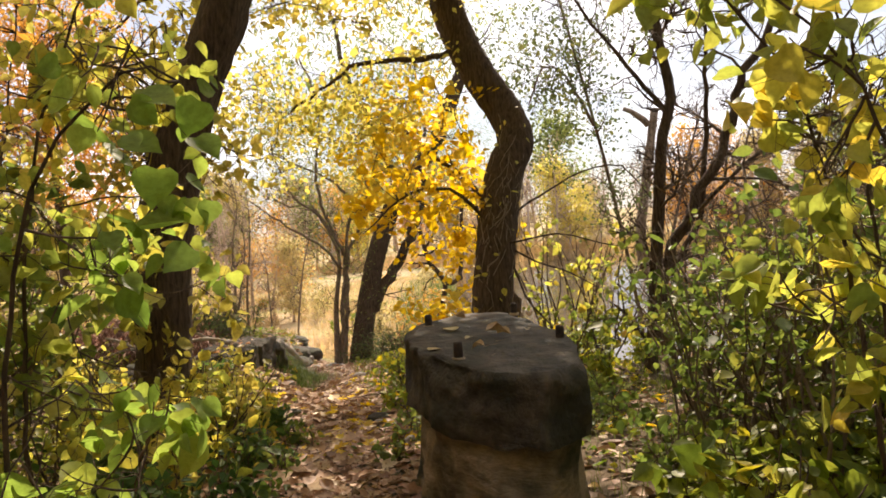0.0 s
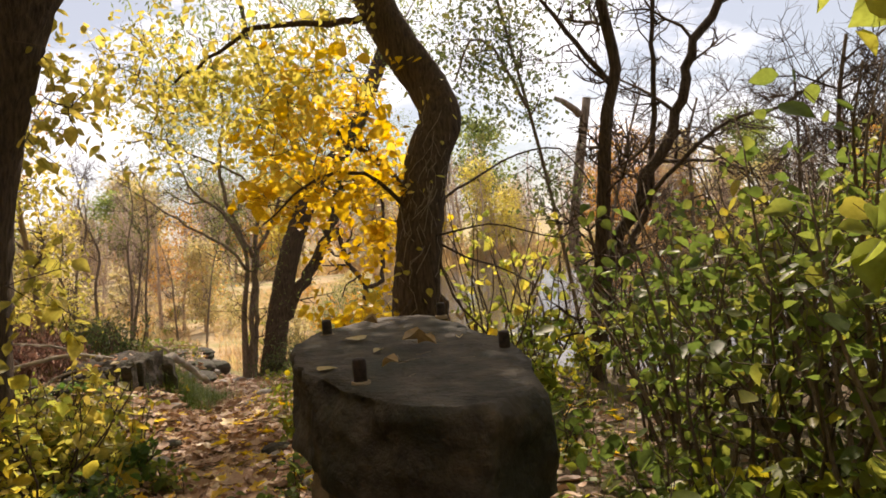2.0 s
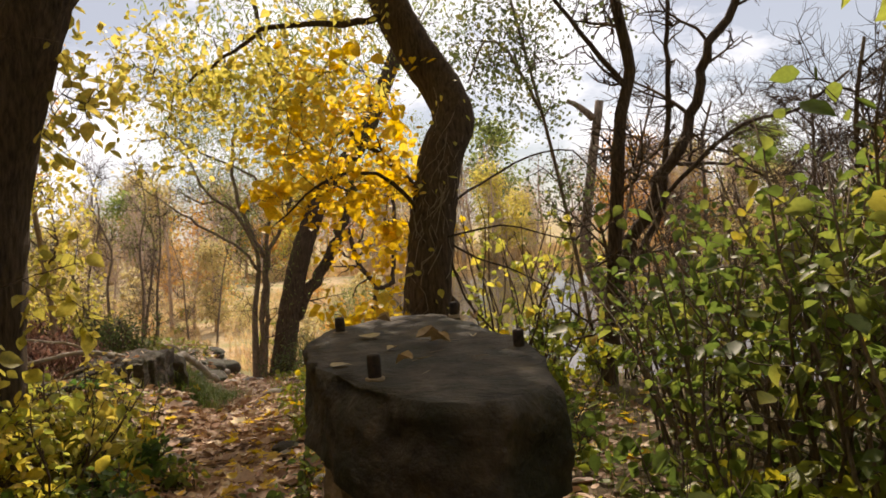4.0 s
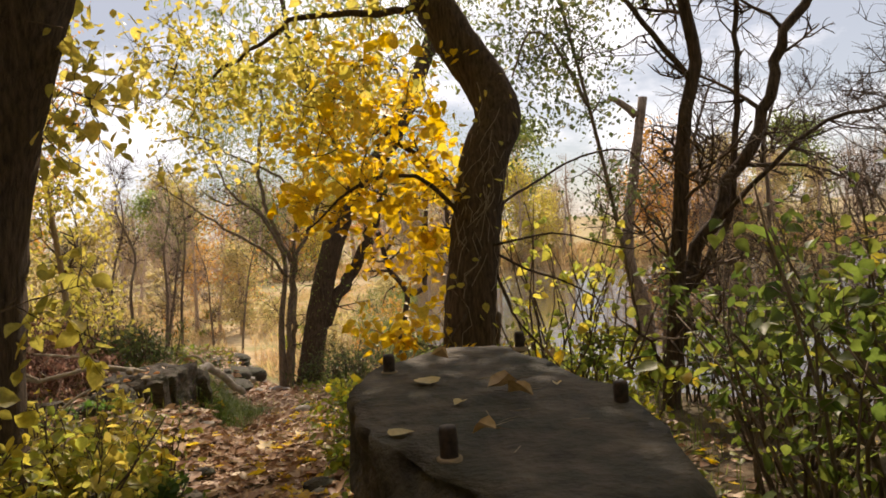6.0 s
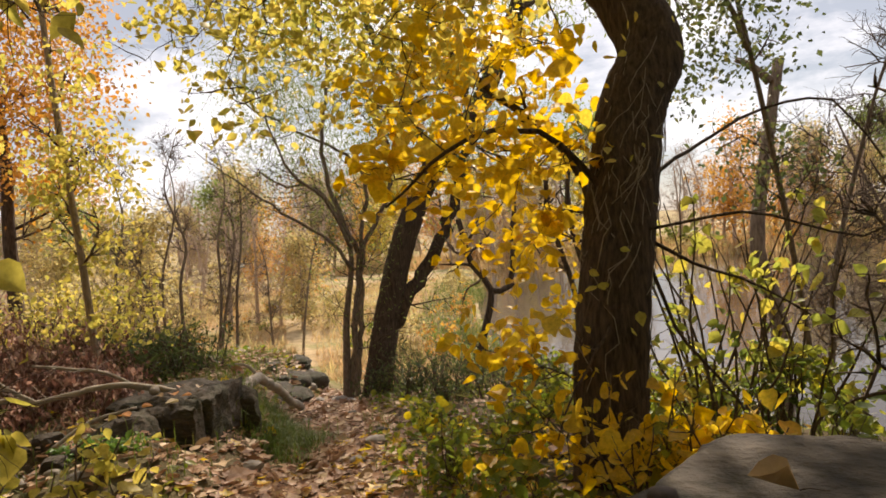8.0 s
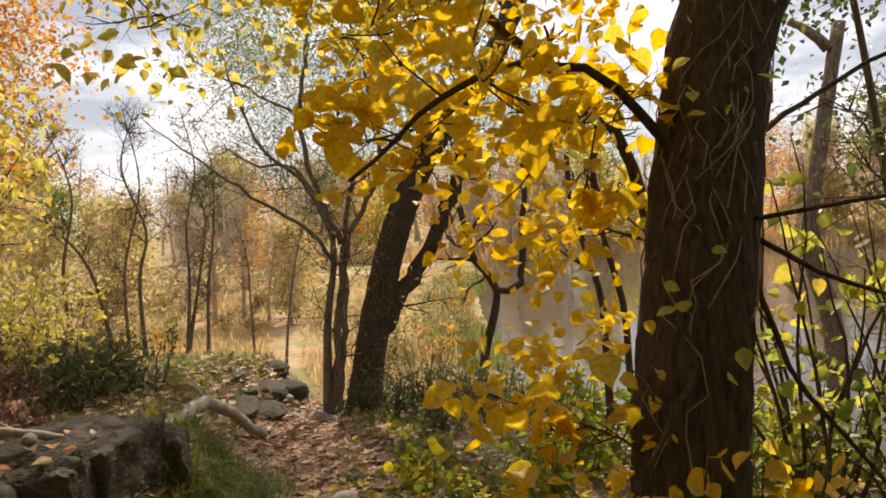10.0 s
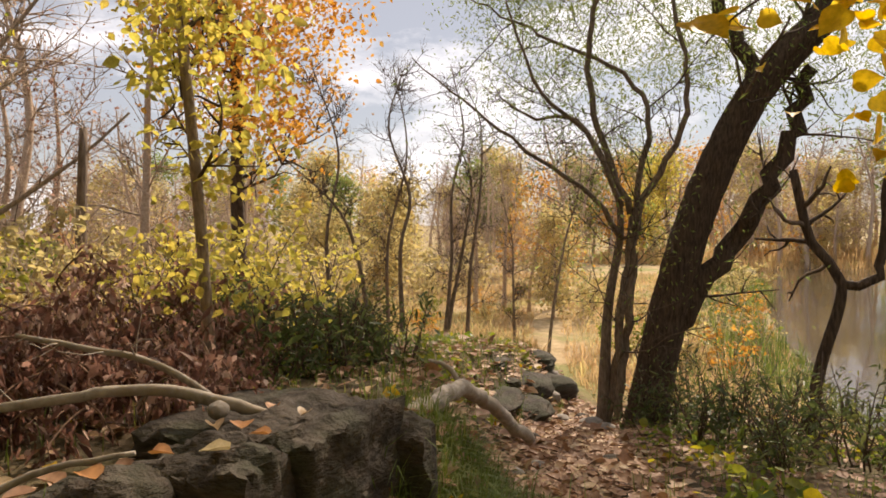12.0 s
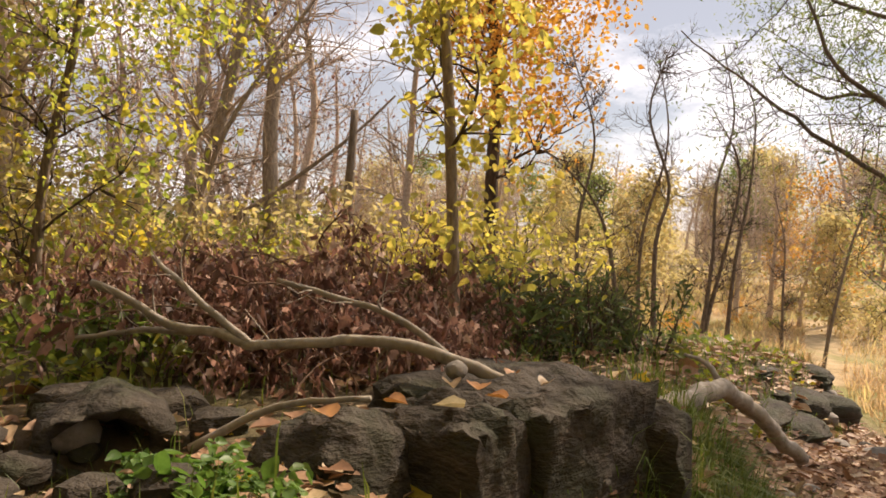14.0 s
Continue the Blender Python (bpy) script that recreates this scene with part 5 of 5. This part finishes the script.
# ---- fallen wood ----


def fallen(label, lines, material, seed, name="fallen_branch", twig=0, twig_len=0.4):
    rng = np.random.default_rng(seed)
    e = base_at(name, lines[0][0][0], label, "fallen wood")
    for k, (pts, a, b) in enumerate(lines):
        g2 = Geo()
        l2 = curve(pts, 0.06)
        l2[1:-1] += rng.normal(0, a * 0.12, l2[1:-1].shape)
        tube(g2, l2, a, b, 12, 0.1, 0, rng)
        part("trunk" if k == 0 else "limb", g2, material, e)
        if twig:
            tg = Geo()
            twigs(tg, l2, b * 0.6, twig, twig_len, 1, rng, 0.0, 4)
            part("branchwork", tg, material, e, kind="stuff")
    return e


fallen("bleached bare fallen branch lying over dead brush", [
    ([(-3.3, 11.3, -0.06), (-3.48, 11.22, 0.01), (-3.74, 11.07, 0.08), (-4.01, 10.83, 0.08), (-4.24, 10.63, 0.06), (-4.34, 10.55, 0.11), (-4.52, 10.4, 0.14), (-4.66, 10.28, 0.25), (-4.8, 10.17, 0.32)], 0.031, 0.017),
    ([(-4.22, 10.65, 0.04), (-4.36, 10.54, 0.18), (-4.49, 10.43, 0.33), (-4.83, 10.48, 0.43)], 0.02, 0.01),
    ([(-4.34, 10.6, 0.1), (-4.66, 10.34, 0.1), (-4.92, 10.12, 0.05)], 0.02, 0.01)], M_DRIFT, 501, twig=6, twig_len=0.28)
fallen("thin bleached stick leaning on the boulder", [([(-3.84, 10.11, -0.22), (-3.7, 10.24, -0.11), (-3.56, 10.36, -0.04), (-3.3, 10.5, 0.0)], 0.018, 0.01)], M_DRIFT, 502)
fallen("grey dead branch in the brush", [([(-3.6, 11.5, -0.15), (-3.7, 11.43, -0.04), (-3.92, 11.25, 0.17), (-4.13, 11.07, 0.25), (-4.4, 10.9, 0.33)], 0.022, 0.012)], M_DRIFT, 503, twig=7, twig_len=0.35)
fallen("smooth bleached log reaching onto the path", [([(-3.2, 12.2, -0.36), (-3.22, 12.62, -0.41), (-3.26, 13.24, -0.46), (-3.27, 13.89, -0.5), (-3.18, 14.36, -0.74), (-2.95, 14.75, -1.12)], 0.078, 0.055),
                                                      ([(-3.27, 13.9, -0.47), (-3.42, 13.95, -0.33), (-3.6, 14.0, -0.3)], 0.024, 0.012)], M_DRIFT, 504, name="log")

# withered brush
brush = base_at("brush_pile", (-5.2, 11.2, float(ground(-5.2, 11.2))), "withered brush with hanging red brown leaves", "dead brush")
rng = np.random.default_rng(600)
bg, lg, spots = Geo(), Geo(), []
for k in range(230):
    x, y = rng.uniform(-7.4, -3.7), rng.uniform(10.3, 13.4)
    if (x > -4.6 and y > 12.1) or (x + 4.15) * -0.62 + (y - 10.7) * 0.78 < 0.3:
        continue
    top = 0.18 + 0.16 * math.sin(x * 2.1) + rng.normal(0, 0.15) - 0.35 * max(0, 1 - abs(x + 3.9) / 0.9)
    z0 = float(ground(x, y))
    l1 = wander((x, y, z0 - 0.05), (rng.normal(0, 0.35), rng.normal(0, 0.35), 1), max(0.35, top - z0), 6, 0.16, rng)
    l2 = wander(l1[-1], (rng.normal(0, 1), rng.normal(0, 1), 0.1), rng.uniform(0.4, 0.9), 8, 0.12, rng, -0.17)
    line = np.vstack([l1, l2[1:]])
    one = Geo()
    tube(one, line, 0.011, 0.003, 5, rng=rng)
    part("branch", one, M_TWIG_RED, brush)
    twigs(bg, line, 0.006, 9, 0.32, 1, rng, -0.12, 3, 0.2, 0.2, spots)
part("branchwork", bg, M_TWIG_RED, brush, kind="stuff")
leaves(lg, near(spots, 9000, 0.05, rng), 0.042, MAPLE, 0.8, rng=rng)
leaves(lg, near(spots, 8000, 0.05, rng), 0.085, DART, 1.2, rng=rng)
part("foliage", lg, M_RUST, brush, kind="stuff")

# fern-like plant before the boulder
for k, (x, y) in enumerate([(-3.3, 9.88), (-3.42, 9.78), (-3.2, 9.76), (-3.12, 9.86)]):
    e = base_at("plant", on_ground(x, y), "bright green leafy plant before the boulder", "plant", "green plants")
    rng = np.random.default_rng(620 + k)
    for j in range(7):
        a = rng.uniform(0, 6.28)
        l1 = wander(on_ground(x, y, 0), (math.cos(a) * 0.8, math.sin(a) * 0.8, 0.8), 0.19, 7, 0.05, rng, -0.14)
        g = Geo()
        tube(g, l1, 0.003, 0.0015, 4, rng=rng)
        leaves(g, np.repeat(l1[2:], 3, 0) + rng.normal(0, 0.015, (len(l1[2:]) * 3, 3)), 0.036, OVAL, 0.2, rng=rng)
        part("frond", g, M_FRESH, e)

# ---- litter, grass, meadow ----


def scatter(name, label, category, places, size, shape, material, seed, flat=True, droop=0.0):
    g2 = Geo()
    leaves(g2, places, size, shape, droop, flat, np.random.default_rng(seed), 0.35)
    tagged(new(name, g2.mesh(name, material)), label, category, kind="stuff")


def blades(name, label, places, height, width, material, seed, category="grass", lean=0.35):
    """Bent grass blades."""
    r2 = np.random.default_rng(seed)
    p = np.asarray(places, float)
    n = len(p)
    h = height * np.exp(r2.normal(0, 0.3, n))[:, None]
    a = r2.uniform(0, 6.283, n)
    d = np.stack([np.cos(a), np.sin(a), np.zeros(n)], 1)
    s = np.stack([-np.sin(a), np.cos(a), np.zeros(n)], 1) * width
    le = np.abs(r2.normal(lean, lean * 0.5, n))[:, None]
    zz = np.array([0, 0, 1.0])
    m = p + d * h * le * 0.35 + zz * h * 0.6
    t = p + d * h * le * 1.1 + zz * h * (1 - 0.4 * le)
    v = np.stack([p - s, p + s, m + s * 0.7, m - s * 0.7, t], 1).reshape(-1, 3)
    k = np.arange(n) * 5
    g2 = Geo()
    g2.v.append(v)
    g2.n = len(v)
    g2.f = [tuple(q) for q in np.stack([k, k + 1, k + 2, k + 3], 1).tolist()] + [tuple(q) for q in np.stack([k + 3, k + 2, k + 4], 1).tolist()]
    tagged(new(name, g2.mesh(name, material)), label, category, kind="stuff")


rng = np.random.default_rng(700)


def trail_places(n, spread, y0, y1, lift):
    y = rng.uniform(y0, y1, n)
    x = np.interp(y, TRAIL_Y, TRAIL_X) + rng.normal(0, spread, n)
    return np.stack([x, y, ground(x, y) + rng.uniform(0.004, lift, n)], 1)


scatter("leaf_litter", "brown and tan fallen leaves covering the path", "fallen leaves", trail_places(11000, 0.45, -1, 20, 0.03), 0.085, MAPLE, M_LITTER, 701)
scatter("leaf_litter", "curled tan leaves lying along the path's lower stretch", "fallen leaves", trail_places(3500, 0.5, 8.5, 17, 0.05), 0.07, OVAL, M_LITTER, 713)
x, y = rng.uniform(-6, 2.5, 9000), rng.uniform(1, 20, 9000)
scatter("leaf_litter", "scattered fallen leaves on the woodland floor", "fallen leaves", np.stack([x, y, ground(x, y) + rng.uniform(0.004, 0.05, 9000)], 1), 0.08, OVAL, M_LITTER, 702)
x, y = rng.normal(0.0, 1.4, 900), rng.uniform(6.5, 13, 900)
scatter("leaf_litter", "golden leaves fallen under the crooked tree", "fallen leaves", np.stack([x, y, ground(x, y) + rng.uniform(0.01, 0.06, 900)], 1), 0.1, MAPLE, M_YELLOW, 703)
x, y = rng.uniform(-9, 3, 26000), rng.uniform(2, 21, 26000)
keep = np.abs(x - np.interp(y, TRAIL_Y, TRAIL_X)) > 0.5 + 0.3 * rng.random(26000)
keep &= (np.sin(x * 2.6 + y) * np.sin(y * 1.9 - x) + rng.normal(0, 0.4, 26000)) > 0.1
blades("grass", "green and yellowing woodland grass", np.stack([x, y, ground(x, y) - 0.01], 1)[keep], 0.16, 0.004, M_GRASS, 704)
# tufts at the foot of the ledge
c = np.array([(-2.65, 12.3), (-2.75, 12.8), (-2.6, 11.9), (-2.95, 13.1), (-2.5, 12.6)])
p = c[rng.integers(0, 5, 3200)] + rng.normal(0, 0.17, (3200, 2))
blades("grass", "thick green grass tuft at the foot of the ledge", np.column_stack([p, ground(p[:, 0], p[:, 1]) - 0.02]), 0.2, 0.0045, M_GRASS, 705, lean=0.8)
x, y = rng.uniform(-4.7, -3.1, 260), rng.uniform(9.2, 10.25, 260)
scatter("leaf_litter", "fallen leaves and scraps among the rubble stones", "fallen leaves", np.stack([x, y, ground(x, y) + rng.uniform(0.01, 0.06, 260)], 1), 0.042, OVAL, M_LITTER, 709)
x = np.concatenate([rng.uniform(-6.2, -3.5, 6000), rng.uniform(-3.4, -2.5, 900)])
y = np.concatenate([rng.uniform(13.2, 20.4, 6000), rng.uniform(11.6, 13.4, 900)])
keep = np.sin(x * 3.1 + y) * np.sin(y * 2.3 - x) + rng.normal(0, 0.4, 6900) > 0.0
blades("grass", "short green grass on the low ledge", np.stack([x, y, ground(x, y) - 0.01], 1)[keep], 0.17, 0.005, M_GRASS, 711, lean=0.7)
x, y = rng.uniform(-6.0, -3.4, 1500), rng.uniform(13.2, 20.4, 1500)
scatter("leaf_litter", "fallen leaves lying on the low ledge", "fallen leaves", np.stack([x, y, ground(x, y) + rng.uniform(0.02, 0.08, 1500)], 1), 0.09, OVAL, M_LITTER, 712)
# herbs over the wood's floor
x, y = rng.uniform(-6, 2.6, 16000), rng.uniform(2, 19, 16000)
keep = np.abs(x - np.interp(y, TRAIL_Y, TRAIL_X)) > 0.55 + 0.25 * rng.random(16000)
keep &= (np.sin(x * 1.9 + 2) * np.sin(y * 1.6 + x) + rng.normal(0, 0.3, 16000)) > 0.0
keep &= ~((x > -0.4) & (x < 0.9) & (y > 3.8) & (y < 6.5))
keep &= ~((x > -1.9) & (x < 0.9) & (y < 4.2) & (np.abs(x) < 0.7))
keep &= ~((x > -4.8) & (x < -2.6) & (y > 9) & (y < 12.3))
scatter("herbs", "low green herbs on the woodland floor", "plants", np.stack([x, y, ground(x, y) + np.abs(rng.normal(0.05, 0.07, 16000))], 1)[keep], 0.06, OVAL, M_MIXED, 706, flat=False, droop=-0.1)
# meadow
x, y = rng.uniform(-20, 1.0, 80000), 20.2 + 36 * rng.random(80000) ** 1.6
keep = (shore(x, y) < -0.5) & (np.abs(x - np.interp(y, TRAIL_Y, TRAIL_X)) > 0.45)
keep &= np.sin(x * 1.1 + 2 * np.sin(y * 0.5)) * np.sin(y * 0.9 + x * 0.4) + rng.normal(0, 0.5, 80000) > -0.35
blades("meadow_grass", "matted dry straw coloured meadow grass", np.stack([x, y, ground(x, y) - 0.03], 1)[keep], 0.26, 0.011, M_STRAW, 707, lean=0.9)
x, y = rng.uniform(-26, 1.0, 26000), 20.5 + 32 * rng.random(26000) ** 1.5
keep = (shore(x, y) < -0.5) & (np.abs(x - np.interp(y, TRAIL_Y, TRAIL_X)) > 0.5)
keep &= np.sin(x * 0.8 + 1 + np.sin(y * 0.7)) * np.sin(y * 0.6 - x * 0.5) + rng.normal(0, 0.25, 26000) > 0.2
blades("meadow_herbs", "olive and rusty clumps of herbs in the meadow", np.stack([x, y, ground(x, y) - 0.03], 1)[keep], 0.36, 0.013, M_FAR, 710, category="plants", lean=0.6)
x, y = rng.uniform(-2.5, 5, 16000), rng.uniform(16, 52, 16000)
edge = shore(x, y) + 0.7 * np.sin(x * 1.7 + y * 0.8) + rng.normal(0, 0.35, 16000)
keep = (edge > -2.6) & (edge < 0.2) & (shore(x, y) < -0.4)
blades("waterside_grass", "rough olive grass hanging over the water's edge", np.stack([x, y, ground(x, y) - 0.03], 1)[keep], 0.6, 0.012, M_GRASS, 714, lean=0.6)
x, y = rng.uniform(-12, 70, 22000), rng.uniform(66, 80, 22000)
blades("reeds", "tan reeds along the far river bank", np.stack([x, y, ground(x, y) - 0.05], 1), 0.9, 0.04, M_STRAW, 708, category="reeds")

# ---- wood beyond ----


# default trunk bark has the haze mixed into its colour
def far_tree(label, h, seed, material, leaf_n, leaf_size, bark=M_TWIG_HAZE, twig_n=12, spread=0.5, shape=KITE, bark_twig=M_TWIG, depth=2):
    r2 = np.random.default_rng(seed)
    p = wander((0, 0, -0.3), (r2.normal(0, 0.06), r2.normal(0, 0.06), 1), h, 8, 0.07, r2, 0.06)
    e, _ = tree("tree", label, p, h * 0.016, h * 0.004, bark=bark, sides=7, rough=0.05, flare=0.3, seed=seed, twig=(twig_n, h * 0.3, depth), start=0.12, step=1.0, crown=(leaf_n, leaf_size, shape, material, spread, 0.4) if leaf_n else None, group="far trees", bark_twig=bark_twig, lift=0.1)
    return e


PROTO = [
    far_tree("bare grey brown tree beyond the meadow", 9, 801, M_RUST, 700, 0.08, twig_n=22, bark_twig=M_TWIG_HAZE),
    far_tree("thin bare tree beyond the meadow", 8, 802, None, 0, 0, twig_n=20, bark_twig=M_TWIG_HAZE),
    far_tree("olive gold tree beyond the meadow", 8, 803, M_FAR, 3800, 0.22, twig_n=18, spread=0.6),
    far_tree("yellow green tree beyond the meadow", 7, 804, M_LEMON, 3200, 0.2, twig_n=18, spread=0.6),
    far_tree("orange brown tree beyond the meadow", 8, 805, M_ORANGE, 2800, 0.2, twig_n=18, spread=0.6),
    far_tree("grey green tree beyond the meadow", 9, 806, M_WILLOW, 3800, 0.24, shape=KITE, twig_n=18, spread=0.6),
]


def far_bush(label, h, seed, material, n, size, twig_mat=M_TWIG, stems=7):
    e = bush(label, 0, 0, h, h * 0.9, n, size, material, seed, KITE, stems, "far shrubs", twig_mat=twig_mat)
    return e


BUSHES = [far_bush("tangled olive gold shrub in the meadow", 2.2, 811, M_FAR, 700, 0.12), far_bush("bare brown shrub in the meadow", 2.0, 812, M_FAR, 200, 0.08, M_TWIG_HAZE, 12), far_bush("yellow green shrub in the meadow", 1.8, 813, M_MIXED, 700, 0.11), far_bush("orange tinted shrub in the meadow", 1.8, 814, M_ORANGE, 420, 0.1)]
first = {}
rng = np.random.default_rng(820)


def plant(proto, x, y, k, spin):
    m = Matrix.Translation((x, y, float(ground(x, y)) - 0.05)) @ Matrix.Rotation(spin, 4, "Z") @ Matrix.Scale(k, 4)
    if proto not in first:
        first[proto] = 1
        proto.matrix_basis = m
        return proto
    return copy_thing(proto, Matrix.Translation(m.translation) @ Matrix.Rotation(spin, 4, "Z") @ Matrix.Scale(k / proto.scale.x, 4))


def stand(n, x0, x1, y0, y1, kinds, weights, k0, k1, test=None):
    made = 0
    while made < n:
        x, y = rng.uniform(x0, x1), rng.uniform(y0, y1)
        made += 1
        if shore(x, y) > -1.0 and y < 70 or (test and not test(x, y)):
            continue
        plant(kinds[rng.choice(len(kinds), p=weights)], x, y, rng.uniform(k0, k1), rng.uniform(0, 6.28))


ALL = PROTO
stand(46, -44, -7, 32, 62, ALL, [0.42, 0.36, 0.1, 0.02, 0.06, 0.04], 0.45, 0.85, lambda x, y: x < -0.2 * y)
stand(75, -75, 12, 68, 96, ALL, [0.34, 0.22, 0.2, 0.06, 0.08, 0.1], 0.75, 1.3)
stand(84, 0, 90, 69, 88, ALL, [0.46, 0.32, 0.1, 0.02, 0.07, 0.03], 0.8, 1.35)
stand(34, -110, 110, 100, 140, ALL, [0.4, 0.2, 0.2, 0.02, 0.08, 0.1], 1.4, 2.0)
stand(36, -36, -11, 12, 36, ALL, [0.54, 0.38, 0.04, 0.02, 0.02, 0.0], 0.6, 1.0, lambda x, y: x < -13 - 0.12 * (y - 12))
stand(20, -22, -12, 11.5, 20, ALL, [0.55, 0.45, 0.0, 0.0, 0.0, 0.0], 0.6, 0.95)
stand(10, -26, -9, 4, 12, ALL, [0.2, 0.1, 0.2, 0.3, 0.05, 0.15], 0.6, 0.9)
stand(16, -13, -4.5, -3, 7.6, ALL, [0.0, 0.0, 0.35, 0.35, 0.1, 0.2], 0.8, 1.2, lambda x, y: x < -4.6 - 0.25 * max(y, 0))
# next two stands: unseen trees added behind and right to block sky fill
stand(30, -13, 15, -15, -2.5, ALL, [0.0, 0.0, 0.35, 0.3, 0.1, 0.25], 0.8, 1.3, lambda x, y: abs(x) > 2.2 or y < -6)
stand(10, 6, 16, -3, 6, ALL, [0.0, 0.0, 0.35, 0.3, 0.1, 0.25], 0.8, 1.2, lambda x, y: x > 7 + 0.0 * y)
stand(12, -25, 25, -34, -12, ALL, [0.1, 0.1, 0.3, 0.2, 0.1, 0.2], 0.8, 1.1)
stand(8, 14, 40, -10, 8, ALL, [0.3, 0.2, 0.2, 0.1, 0.1, 0.1], 0.8, 1.1)
W = [0.35, 0.35, 0.15, 0.15]
stand(55, -22, -2, 22.5, 42, BUSHES, [0.3, 0.4, 0.1, 0.2], 0.3, 0.75, lambda x, y: abs(x - np.interp(y, TRAIL_Y, TRAIL_X)) > 1.0)
stand(34, -26, -6, 30, 46, BUSHES, [0.25, 0.6, 0.05, 0.1], 0.9, 1.6, lambda x, y: x < np.interp(y, TRAIL_Y, TRAIL_X) - 2.0)
stand(44, -5, 5, 19.8, 54, BUSHES, [0.35, 0.25, 0.3, 0.1], 0.4, 0.85, lambda x, y: abs(x - np.interp(y, TRAIL_Y, TRAIL_X)) > 1.2 and x > np.interp(y, TRAIL_Y, TRAIL_X) and shore(x, y) > -5)
stand(24, -24, -8.5, 12, 24, BUSHES, W, 0.7, 1.2)
stand(16, -16, -6.5, 8.5, 20, BUSHES, [0.35, 0.3, 0.2, 0.15], 0.7, 1.0, lambda x, y: x < -8.2)
stand(36, -8, 50, 66.5, 74, BUSHES, [0.4, 0.25, 0.2, 0.15], 0.8, 1.6)
